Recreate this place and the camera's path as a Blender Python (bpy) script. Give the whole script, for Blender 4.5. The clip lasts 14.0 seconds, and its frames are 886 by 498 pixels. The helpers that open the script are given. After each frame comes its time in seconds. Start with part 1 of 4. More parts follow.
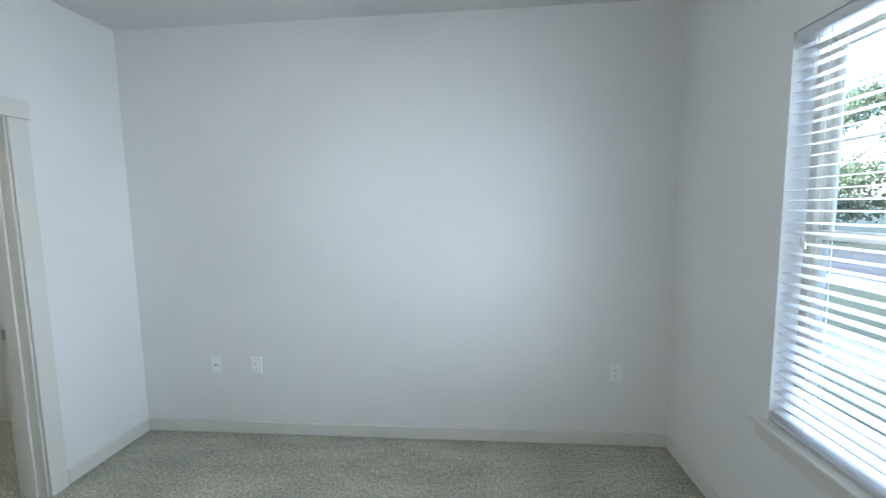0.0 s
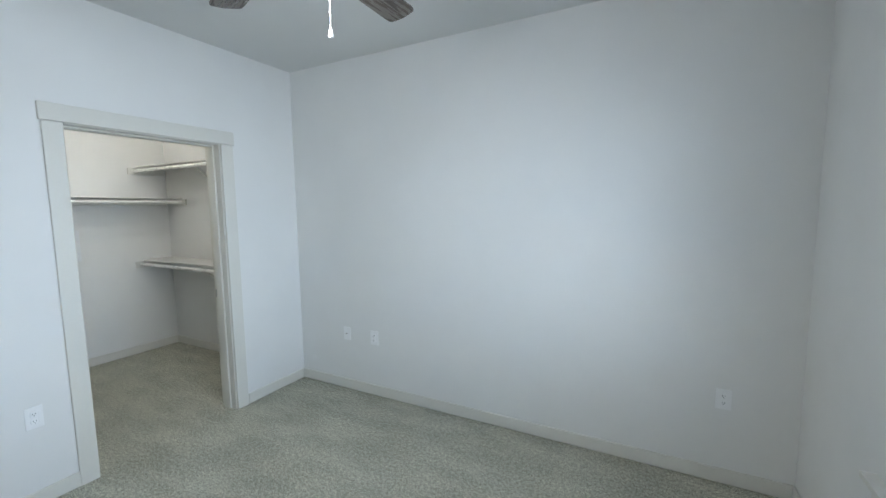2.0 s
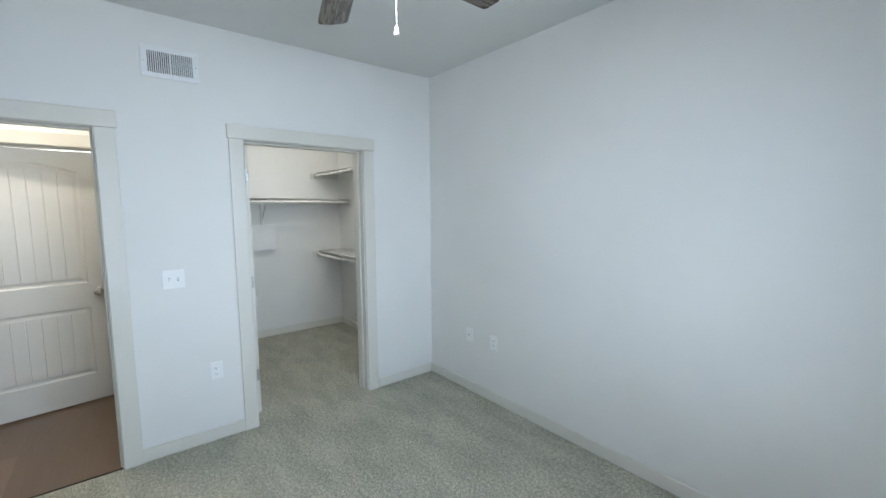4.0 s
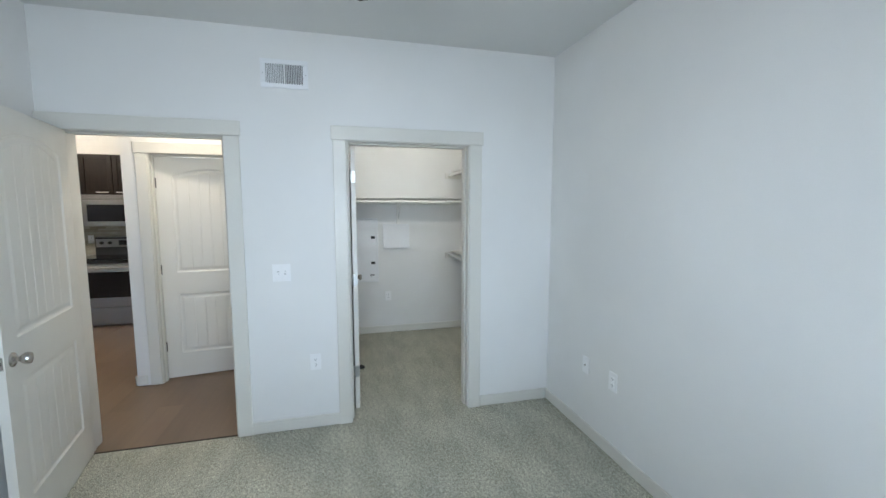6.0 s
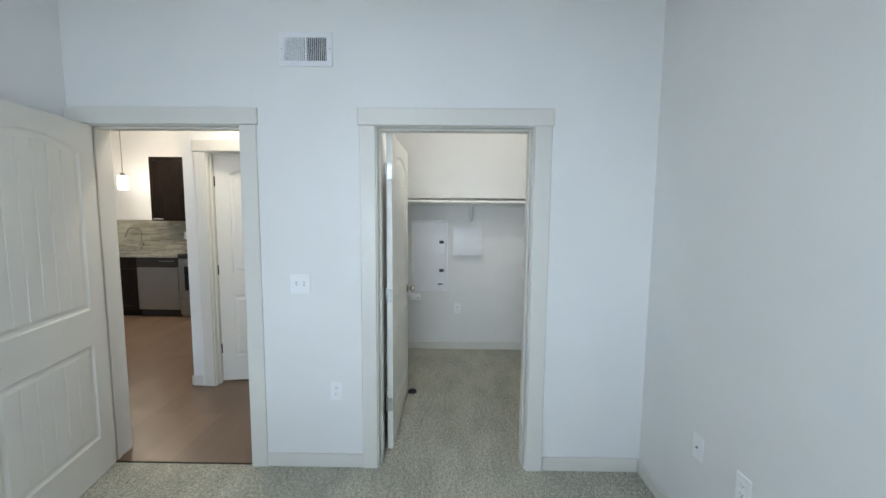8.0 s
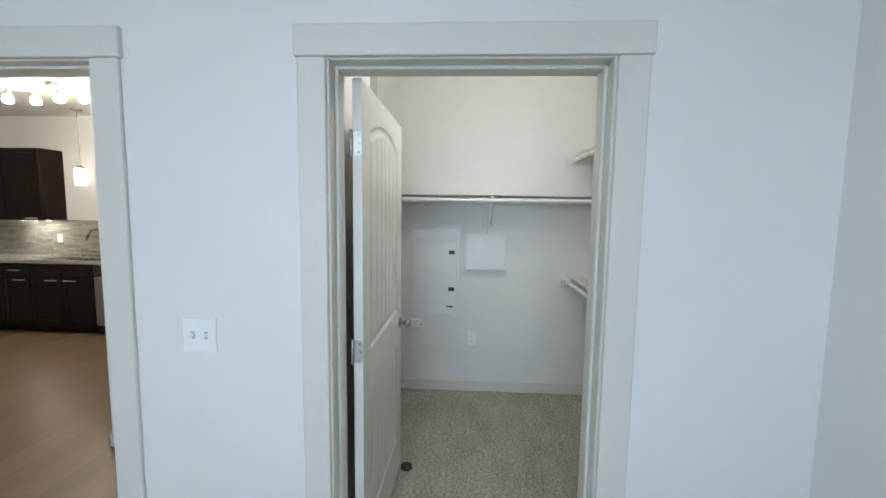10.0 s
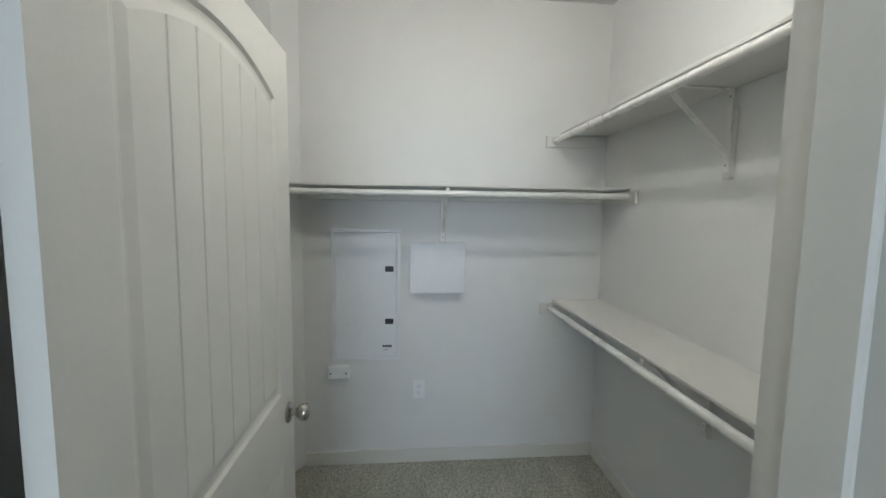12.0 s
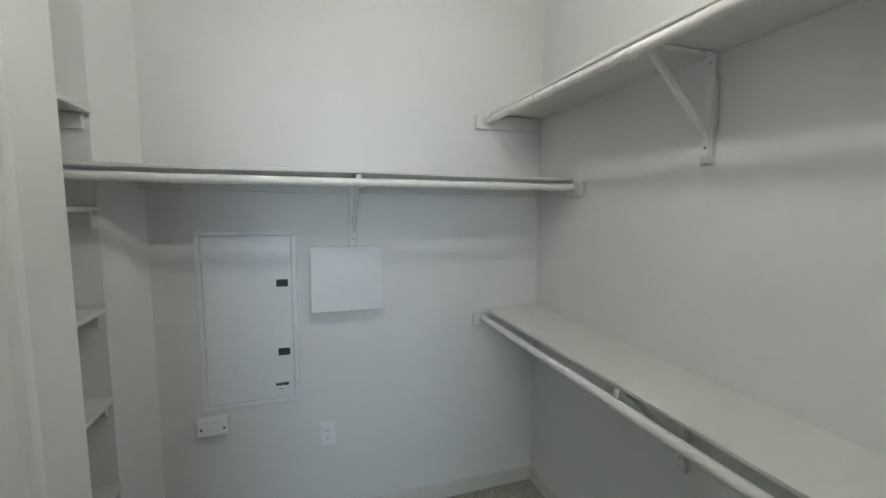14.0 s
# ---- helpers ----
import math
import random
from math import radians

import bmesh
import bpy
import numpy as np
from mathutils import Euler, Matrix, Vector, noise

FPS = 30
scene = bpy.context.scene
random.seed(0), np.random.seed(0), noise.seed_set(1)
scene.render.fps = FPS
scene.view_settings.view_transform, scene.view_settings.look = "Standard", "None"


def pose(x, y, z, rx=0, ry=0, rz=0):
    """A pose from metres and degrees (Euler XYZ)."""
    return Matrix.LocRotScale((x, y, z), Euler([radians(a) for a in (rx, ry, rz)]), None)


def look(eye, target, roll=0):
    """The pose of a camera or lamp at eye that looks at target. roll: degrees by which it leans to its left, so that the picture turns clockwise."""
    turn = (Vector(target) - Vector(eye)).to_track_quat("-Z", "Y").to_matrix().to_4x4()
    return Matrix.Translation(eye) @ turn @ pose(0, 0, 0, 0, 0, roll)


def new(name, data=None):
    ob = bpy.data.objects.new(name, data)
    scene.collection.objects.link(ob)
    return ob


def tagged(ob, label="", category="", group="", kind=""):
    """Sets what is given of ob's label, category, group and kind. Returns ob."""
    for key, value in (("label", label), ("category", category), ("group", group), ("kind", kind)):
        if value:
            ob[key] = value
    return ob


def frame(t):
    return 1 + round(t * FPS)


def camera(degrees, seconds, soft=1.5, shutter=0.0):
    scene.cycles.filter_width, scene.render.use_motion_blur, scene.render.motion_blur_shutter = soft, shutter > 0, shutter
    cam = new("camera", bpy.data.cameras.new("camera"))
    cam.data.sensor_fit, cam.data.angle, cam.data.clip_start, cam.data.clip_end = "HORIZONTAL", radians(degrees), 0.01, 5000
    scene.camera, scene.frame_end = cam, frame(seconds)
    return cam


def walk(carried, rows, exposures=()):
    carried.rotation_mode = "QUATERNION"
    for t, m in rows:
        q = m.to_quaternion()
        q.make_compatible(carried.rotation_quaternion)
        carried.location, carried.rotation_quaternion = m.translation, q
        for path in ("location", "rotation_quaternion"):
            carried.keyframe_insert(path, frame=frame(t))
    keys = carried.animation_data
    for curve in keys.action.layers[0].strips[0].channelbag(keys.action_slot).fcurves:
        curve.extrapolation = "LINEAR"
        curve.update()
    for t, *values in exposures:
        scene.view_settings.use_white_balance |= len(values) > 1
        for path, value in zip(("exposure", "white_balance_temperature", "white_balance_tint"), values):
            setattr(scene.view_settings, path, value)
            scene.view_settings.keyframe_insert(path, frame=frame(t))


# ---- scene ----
cam = camera(95.0, 14.0)
EXPOSURES = [(0.0, 4.40, 5640, 7), (2.5, 4.35, 5640, 7), (6.5, 4.35, 5640, 7), (9.5, 4.35, 5640, 7), (10.5, 4.33, 5640, 7), (12.0, 4.14, 5580, 7), (14.0, 4.08, 5560, 7)]
PATH = [
    (0, (0.095, 0.082, 1.554), (-0.077, 2.064, 1.355), -0.9),
    (0.5, (0.255, 0.073, 1.552), (-0.137, 2.023, 1.346), -0.8),
    (1, (0.381, 0.084, 1.546), (-0.205, 1.986, 1.345), -0.8),
    (1.5, (0.499, 0.078, 1.558), (-0.269, 1.914, 1.358), -0.7),
    (2, (0.609, 0.051, 1.573), (-0.323, 1.808, 1.364), -0.7),
    (2.5, (0.698, 0.071, 1.579), (-0.406, 1.724, 1.366), -0.5),
    (3, (0.761, 0.142, 1.582), (-0.517, 1.668, 1.378), -0.5),
    (3.5, (0.781, 0.251, 1.586), (-0.640, 1.643, 1.381), -0.5),
    (6, (0.681, 1.028, 1.587), (-1.247, 1.521, 1.384), -0.0),
    (6.5, (0.575, 1.198, 1.592), (-1.393, 1.495, 1.390), -0.1),
    (7, (0.450, 1.355, 1.596), (-1.535, 1.487, 1.391), -0.1),
    (9.3, (-0.592, 1.541, 1.575), (-2.581, 1.463, 1.384), 0.8),
    (9.5, (-0.700, 1.534, 1.578), (-2.689, 1.449, 1.387), 0.8),
    (10, (-0.965, 1.532, 1.577), (-2.954, 1.429, 1.386), 0.8),
    (10.5, (-1.243, 1.535, 1.581), (-3.231, 1.441, 1.391), 0.9),
    (11, (-1.497, 1.535, 1.575), (-3.488, 1.484, 1.390), 0.9),
    (11.5, (-1.736, 1.535, 1.587), (-3.727, 1.577, 1.399), 0.8),
    (12, (-1.993, 1.541, 1.566), (-3.977, 1.712, 1.380), 0.8),
    (12.5, (-2.210, 1.569, 1.559), (-4.182, 1.852, 1.374), 0.6),
    (13, (-2.405, 1.580, 1.571), (-4.353, 1.984, 1.373), 0.4),
    (13.5, (-2.501, 1.585, 1.571), (-4.421, 2.104, 1.364), 0.4),
    (14, (-2.471, 1.559, 1.565), (-4.362, 2.176, 1.357), 0.4),
]
walk(cam, [(t, look(eye, target, roll)) for t, eye, target, roll in PATH], EXPOSURES)

# ---- world and large lights ----
SUN_FROM = (radians(38), radians(250))
world = bpy.data.worlds.new("sky")
scene.world = world
world.use_nodes = True
wn = world.node_tree.nodes
sky = wn.new("ShaderNodeTexSky")
sky.sky_type, sky.sun_disc = "NISHITA", False
sky.sun_elevation, sky.sun_rotation = SUN_FROM
sky.air_density, sky.dust_density, sky.ozone_density = 1.0, 2.5, 1.0
world.node_tree.links.new(sky.outputs[0], wn["Background"].inputs[0])
wn["Background"].inputs[1].default_value = 0.075


def lamp(name, kind, loc, energy, color, size=0.1, rot=(0, 0, 0)):
    data = bpy.data.lights.new(name, kind)
    data.energy, data.color = energy, color
    if kind == "AREA":
        data.shape, data.size = "DISK", size
    elif kind == "POINT":
        data.shadow_soft_size = size
    ob = new(name, data)
    ob.location, ob.rotation_euler = loc, rot
    return ob


sun = bpy.data.lights.new("sun", "SUN")
sun.energy, sun.angle, sun.color = 0.3, radians(10), (1.0, 0.95, 0.88)
sun_ob = new("sun", sun)
sun_ob.rotation_euler = Vector((-math.sin(SUN_FROM[1]), -math.cos(SUN_FROM[1]), -math.tan(SUN_FROM[0]))).to_track_quat("-Z", "Y").to_euler()

WARM = (1.0, 0.80, 0.58)
SOFT = (1.0, 0.90, 0.76)
# skylight coming in at the bedroom window's opening
glow_in = lamp("window_skylight", "AREA", (1.373, 1.001, 1.43), 2.0, (0.893, 0.955, 1.0), 1.0, (0, radians(90), 0))
glow_in.data.shape, glow_in.data.size, glow_in.data.size_y = "RECTANGLE", 1.44, 1.50
glow_in.data.spread = radians(145)
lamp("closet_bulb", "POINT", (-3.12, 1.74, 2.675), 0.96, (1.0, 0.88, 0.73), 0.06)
# warm fill lamp added, out of view, to brighten the hall and bathroom door
lamp("hall_fill_bulb", "AREA", (-2.93, -0.22, 2.690), 0.50, (1.0, 0.80, 0.58), 0.16)
lamp("fan_bulb", "POINT", (-0.394, 0.989, 2.20), 0.5, (1.0, 0.95, 0.90), 0.07)


# ---- materials ----
def tree(name):
    m = bpy.data.materials.new(name)
    m.use_nodes = True
    return m, m.node_tree, m.node_tree.nodes["Principled BSDF"]


def noise_node(nt, scale, detail=3.0, coords="Object", stretch=None):
    tc = nt.nodes.new("ShaderNodeTexCoord")
    n = nt.nodes.new("ShaderNodeTexNoise")
    n.inputs["Scale"].default_value, n.inputs["Detail"].default_value = scale, detail
    if stretch:
        mp = nt.nodes.new("ShaderNodeMapping")
        mp.inputs["Scale"].default_value = stretch
        nt.links.new(tc.outputs[coords], mp.inputs["Vector"])
        nt.links.new(mp.outputs["Vector"], n.inputs["Vector"])
    else:
        nt.links.new(tc.outputs[coords], n.inputs["Vector"])
    return n


def ramp(nt, source, stops):
    r = nt.nodes.new("ShaderNodeValToRGB")
    while len(r.color_ramp.elements) < len(stops):
        r.color_ramp.elements.new(0.5)
    for e, (p, c) in zip(r.color_ramp.elements, stops):
        e.position, e.color = p, (*c, 1)
    nt.links.new(source, r.inputs["Fac"])
    return r


def mixed(nt, a, b, fac, how="MIX"):
    m = nt.nodes.new("ShaderNodeMix")
    m.data_type, m.blend_type = "RGBA", how
    for sock, v in ((m.inputs[0], fac), (m.inputs[6], a), (m.inputs[7], b)):
        if isinstance(v, (int, float)):
            sock.default_value = v
        elif isinstance(v, tuple):
            sock.default_value = (*v, 1)
        else:
            nt.links.new(v, sock)
    return m.outputs[2]


def bump(nt, bsdf, source, strength, distance):
    b = nt.nodes.new("ShaderNodeBump")
    b.inputs["Strength"].default_value, b.inputs["Distance"].default_value = strength, distance
    nt.links.new(source, b.inputs["Height"])
    nt.links.new(b.outputs["Normal"], bsdf.inputs["Normal"])


def shade(c, k):
    return tuple(min(1.0, v * k) for v in c)


def paint(name, color, rough, grain=260.0, relief=0.25, vary=0.05, depth=0.0006):
    m, nt, b = tree(name)
    big = noise_node(nt, 1.3, 4)
    fine = noise_node(nt, grain, 2)
    patch = ramp(nt, big.outputs["Fac"], [(0.3, shade(color, 1 - vary)), (0.7, shade(color, 1 + vary))])
    speck = ramp(nt, fine.outputs["Fac"], [(0.3, shade(color, 0.97)), (0.7, shade(color, 1.02))])
    nt.links.new(mixed(nt, patch.outputs[0], speck.outputs[0], 0.4), b.inputs["Base Color"])
    scuff = noise_node(nt, 9, 5)
    rr = ramp(nt, scuff.outputs["Fac"], [(0.35, (rough - 0.08,) * 3), (0.65, (rough + 0.08,) * 3)])
    nt.links.new(rr.outputs[0], b.inputs["Roughness"])
    bump(nt, b, fine.outputs["Fac"], relief, depth)
    return m


def metal(name, color, rough, brushed=(40, 40, 400)):
    m, nt, b = tree(name)
    n = noise_node(nt, 3.0, 4, stretch=brushed)
    c = ramp(nt, n.outputs["Fac"], [(0.3, shade(color, 0.85)), (0.7, color)])
    nt.links.new(c.outputs[0], b.inputs["Base Color"])
    r = ramp(nt, n.outputs["Fac"], [(0.3, (rough,) * 3), (0.7, (rough + 0.1,) * 3)])
    nt.links.new(r.outputs[0], b.inputs["Roughness"])
    b.inputs["Metallic"].default_value = 1.0
    return m


def plastic(name, color, rough=0.4):
    m, nt, b = tree(name)
    n = noise_node(nt, 35, 4)
    c = ramp(nt, n.outputs["Fac"], [(0.3, shade(color, 0.985)), (0.7, shade(color, 1.012))])
    nt.links.new(c.outputs[0], b.inputs["Base Color"])
    b.inputs["Roughness"].default_value = rough
    return m


def glow(name, color, strength):
    m, nt, b = tree(name)
    b.inputs["Base Color"].default_value = (0.9, 0.9, 0.88, 1)
    b.inputs["Emission Color"].default_value = (*color, 1)
    b.inputs["Emission Strength"].default_value = strength
    b.inputs["Roughness"].default_value = 0.3
    return m


def wood(name, dark, light, rough, along=0, scale=1.0, gloss=0.5, pore=0.82, relief=0.15):
    m, nt, b = tree(name)
    b.inputs["Specular IOR Level"].default_value = gloss
    st = [14.0 * scale] * 3
    st[along] = 1.1 * scale
    grain = noise_node(nt, 3.0, 8, stretch=tuple(st))
    st2 = [70.0 * scale] * 3
    st2[along] = 2.5 * scale
    pores = noise_node(nt, 3.0, 3, stretch=tuple(st2))
    c = ramp(nt, grain.outputs["Fac"], [(0.3, dark), (0.7, light)])
    info = nt.nodes.new("ShaderNodeObjectInfo")
    tone = ramp(nt, info.outputs["Random"], [(0.0, (0.86,) * 3), (1.0, (1.10,) * 3)])
    p = ramp(nt, pores.outputs["Fac"], [(0.30, (pore,) * 3), (0.58, (1.0,) * 3)])
    col = mixed(nt, c.outputs[0], p.outputs[0], 1.0, "MULTIPLY")
    col = mixed(nt, col, tone.outputs[0], 1.0, "MULTIPLY")
    nt.links.new(col, b.inputs["Base Color"])
    rr = ramp(nt, grain.outputs["Fac"], [(0.3, (rough - 0.4 * relief,) * 3), (0.7, (rough + 0.4 * relief,) * 3)])
    nt.links.new(rr.outputs[0], b.inputs["Roughness"])
    if relief > 0.05:
        bump(nt, b, pores.outputs["Fac"], relief, 0.0008)
    return m


WALL = paint("wall_paint", (0.775, 0.772, 0.752), 0.62)
CEIL = paint("ceiling_paint", (0.70, 0.705, 0.69), 0.8, 180.0, 0.4, 0.03)
TRIM = paint("trim_paint", (0.69, 0.675, 0.62), 0.38, 90.0, 0.06, 0.04)
DOOR = paint("door_paint", (0.71, 0.695, 0.64), 0.36, 120.0, 0.08, 0.03)
SHELF = paint("shelf_paint", (0.70, 0.69, 0.65), 0.42, 90.0, 0.08, 0.04)
ROD = paint("rod_paint", (0.80, 0.79, 0.75), 0.3, 60.0, 0.03, 0.03)
WHITE = plastic("white_plastic", (0.86, 0.86, 0.855), 0.32)
HOLESHADE = plastic("hole_shade_grey", (0.50, 0.50, 0.49), 0.4)
BLIND = plastic("blind_slat", (0.66, 0.675, 0.70), 0.45)
CABLE = plastic("white_cord", (0.75, 0.74, 0.70), 0.7)
ENAMEL = plastic("white_enamel", (0.80, 0.81, 0.82), 0.35)
SLOT = plastic("dark_slot", (0.03, 0.03, 0.03), 0.6)
BLACK = plastic("black_plastic", (0.02, 0.02, 0.02), 0.3)
BLACKGLASS = plastic("black_glass", (0.012, 0.012, 0.014), 0.06)
RUBBER = plastic("black_rubber", (0.025, 0.025, 0.025), 0.7)
VINYL = plastic("window_vinyl", (0.58, 0.565, 0.50), 0.5)
NICKEL = metal("satin_nickel", (0.52, 0.49, 0.45), 0.20)
STEEL = metal("stainless_steel", (0.40, 0.388, 0.365), 0.30, (2, 2, 160))
ZINC = metal("zinc_plate", (0.50, 0.51, 0.50), 0.34)
BRONZE = metal("black_hinge", (0.05, 0.045, 0.04), 0.4)
BLADE = wood("fan_blade_wood", (0.045, 0.035, 0.028), (0.11, 0.09, 0.07), 0.26, 0, 2.0)
CAB = wood("espresso_wood", (0.006, 0.0040, 0.0030), (0.016, 0.0105, 0.0075), 0.46, 2, 1.4, 0.14)
PLANK = wood("vinyl_plank", (0.180, 0.121, 0.078), (0.204, 0.139, 0.090), 0.31, 0, 0.7, 0.5, 0.96, 0.02)


def carpet_material():
    m, nt, b = tree("carpet")
    tuft = noise_node(nt, 185, 2)
    clump = noise_node(nt, 52, 4)
    big = noise_node(nt, 2.6, 5, stretch=(1.0, 2.4, 1.0))
    c = ramp(nt, tuft.outputs["Fac"], [(0.34, (0.16, 0.157, 0.118)), (0.5, (0.46, 0.452, 0.365)), (0.66, (0.80, 0.79, 0.67))])
    t = ramp(nt, clump.outputs["Fac"], [(0.3, (0.74,) * 3), (0.7, (1.34,) * 3)])
    g = ramp(nt, big.outputs["Fac"], [(0.35, (0.86,) * 3), (0.65, (1.08,) * 3)])
    col = mixed(nt, c.outputs[0], t.outputs[0], 1.0, "MULTIPLY")
    col = mixed(nt, col, g.outputs[0], 1.0, "MULTIPLY")
    nt.links.new(col, b.inputs["Base Color"])
    b.inputs["Roughness"].default_value = 1.0
    b.inputs["Specular IOR Level"].default_value = 0.1
    both = nt.nodes.new("ShaderNodeMath")
    both.operation = "ADD"
    nt.links.new(tuft.outputs["Fac"], both.inputs[0])
    nt.links.new(clump.outputs["Fac"], both.inputs[1])
    bump(nt, b, both.outputs[0], 0.9, 0.010)
    return m


def granite_material():
    m, nt, b = tree("granite")
    v = nt.nodes.new("ShaderNodeTexVoronoi")
    v.inputs["Scale"].default_value = 160
    tc = nt.nodes.new("ShaderNodeTexCoord")
    nt.links.new(tc.outputs["Object"], v.inputs["Vector"])
    n = noise_node(nt, 75, 6)
    c = ramp(nt, n.outputs["Fac"], [(0.32, (0.10, 0.10, 0.095)), (0.48, (0.36, 0.35, 0.31)), (0.7, (0.56, 0.55, 0.50))])
    d = ramp(nt, v.outputs["Distance"], [(0.1, (0.45,) * 3), (0.5, (1.0,) * 3)])
    nt.links.new(mixed(nt, c.outputs[0], d.outputs[0], 0.8, "MULTIPLY"), b.inputs["Base Color"])
    b.inputs["Roughness"].default_value = 0.14
    return m


def tile_material():
    m, nt, b = tree("stone_tile")
    geo = nt.nodes.new("ShaderNodeNewGeometry")
    n = noise_node(nt, 8, 6, stretch=(1, 0.6, 5))
    tone = ramp(nt, geo.outputs["Random Per Island"], [(0.0, (0.29, 0.27, 0.21)), (0.3, (0.37, 0.36, 0.29)), (0.65, (0.42, 0.405, 0.33)), (1.0, (0.50, 0.48, 0.40))])
    v = ramp(nt, n.outputs["Fac"], [(0.3, (0.75,) * 3), (0.7, (1.08,) * 3)])
    nt.links.new(mixed(nt, tone.outputs[0], v.outputs[0], 1.0, "MULTIPLY"), b.inputs["Base Color"])
    b.inputs["Roughness"].default_value = 0.22
    return m


def glass_material(name, tint=(0.95, 0.97, 0.96)):
    m, nt, b = tree(name)
    b.inputs["Base Color"].default_value = (*tint, 1)
    b.inputs["Roughness"].default_value = 0.0
    b.inputs["IOR"].default_value = 1.45
    b.inputs["Transmission Weight"].default_value = 1.0
    return m


def leaf_material():
    m, nt, b = tree("foliage")
    geo = nt.nodes.new("ShaderNodeNewGeometry")
    c = ramp(nt, geo.outputs["Random Per Island"], [(0.0, (0.07, 0.10, 0.045)), (0.6, (0.11, 0.15, 0.075)), (1.0, (0.16, 0.19, 0.10))])
    nt.links.new(c.outputs[0], b.inputs["Base Color"])
    b.inputs["Roughness"].default_value = 0.6
    return m


def ground_material(name, a, c2, scale):
    m, nt, b = tree(name)
    n, n2 = noise_node(nt, scale, 6), noise_node(nt, scale * 14, 4)
    c = ramp(nt, n.outputs["Fac"], [(0.3, a), (0.7, c2)])
    d = ramp(nt, n2.outputs["Fac"], [(0.3, (0.75,) * 3), (0.7, (1.15,) * 3)])
    nt.links.new(mixed(nt, c.outputs[0], d.outputs[0], 1.0, "MULTIPLY"), b.inputs["Base Color"])
    b.inputs["Roughness"].default_value = 0.95
    bump(nt, b, n2.outputs["Fac"], 0.5, 0.02)
    return m


CARPET, GRANITE, TILE = carpet_material(), granite_material(), tile_material()
GLASS, LEAF = glass_material("window_glass"), leaf_material()
GROUT = plastic("grout", (0.34, 0.32, 0.28), 0.85)
GRASS = ground_material("lawn", (0.024, 0.034, 0.017), (0.042, 0.052, 0.027), 1.5)
ASPHALT = ground_material("asphalt", (0.040, 0.041, 0.047), (0.058, 0.058, 0.062), 0.8)
CONCRETE = ground_material("concrete", (0.12, 0.12, 0.122), (0.17, 0.17, 0.17), 1.2)
BARK = ground_material("bark", (0.07, 0.055, 0.04), (0.14, 0.11, 0.085), 12)
SIDING = ground_material("house_siding", (0.20, 0.20, 0.203), (0.26, 0.26, 0.262), 0.6)
ROOFING = ground_material("roof_shingle", (0.08, 0.085, 0.10), (0.13, 0.135, 0.15), 1.0)
CARPAINT = plastic("car_paint", (0.12, 0.16, 0.24), 0.2)
LAMPGLASS = glow("lit_lamp_glass", (1.0, 0.80, 0.58), 14.5)
STRIPGLASS = glow("lit_strip", (1.0, 0.88, 0.72), 3.0)
PENDGLASS = glow("pendant_glass", (1.0, 0.86, 0.68), 0.9)
PULL = metal("steel_pull", (0.80, 0.78, 0.74), 0.42)
FANGLASS = glow("lit_fan_glass", (1.0, 0.95, 0.90), 1.1)
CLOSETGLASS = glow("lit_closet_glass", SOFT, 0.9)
BATHFILLGLASS = glow("lit_bath_fill_glass", SOFT, 2.2)


# ---- building helpers ----
def box(bm, x0, x1, y0, y1, z0, z1, bevel=0.0, seg=1):
    r = bmesh.ops.create_cube(bm, size=1.0)
    vs = r["verts"]
    for v in vs:
        v.co = Vector(((x0 + x1) / 2 + v.co.x * (x1 - x0), (y0 + y1) / 2 + v.co.y * (y1 - y0), (z0 + z1) / 2 + v.co.z * (z1 - z0)))
    if bevel:
        es = list({e for v in vs for e in v.link_edges})
        bmesh.ops.bevel(bm, geom=es, offset=bevel, segments=seg, affect="EDGES", profile=0.6)
    return bm


def turned(bm, profile, centre=(0, 0, 0), axis="Z", seg=24):
    """A lathe: profile of (radius, height) along axis."""
    rings = []
    for r, h in profile:
        ring = []
        for k in range(seg):
            a = 2 * math.pi * k / seg
            c, s = r * math.cos(a), r * math.sin(a)
            p = {"Z": (c, s, h), "Y": (c, h, s), "X": (h, c, s)}[axis]
            ring.append(bm.verts.new(Vector(centre) + Vector(p)))
        rings.append(ring)
    for a, b in zip(rings, rings[1:]):
        for k in range(seg):
            bm.faces.new((a[k], a[(k + 1) % seg], b[(k + 1) % seg], b[k]))
    for ring in (rings[0], rings[-1]):
        if (ring[0].co - ring[seg // 2].co).length > 1e-5:
            bm.faces.new(ring)
    return bm


def tube(bm, points, radius, seg=10):
    """A round bar along a line of points."""
    pts = [Vector(p) for p in points]
    rings = []
    for i, p in enumerate(pts):
        d = (pts[min(i + 1, len(pts) - 1)] - pts[max(i - 1, 0)]).normalized()
        side = d.cross(Vector((0.31, 0.17, 0.93))).normalized()
        up = side.cross(d)
        rings.append([bm.verts.new(p + radius * (math.cos(2 * math.pi * k / seg) * side + math.sin(2 * math.pi * k / seg) * up)) for k in range(seg)])
    for a, b in zip(rings, rings[1:]):
        for k in range(seg):
            bm.faces.new((a[k], a[(k + 1) % seg], b[(k + 1) % seg], b[k]))
    bm.faces.new(rings[0])
    bm.faces.new(rings[-1])
    return bm


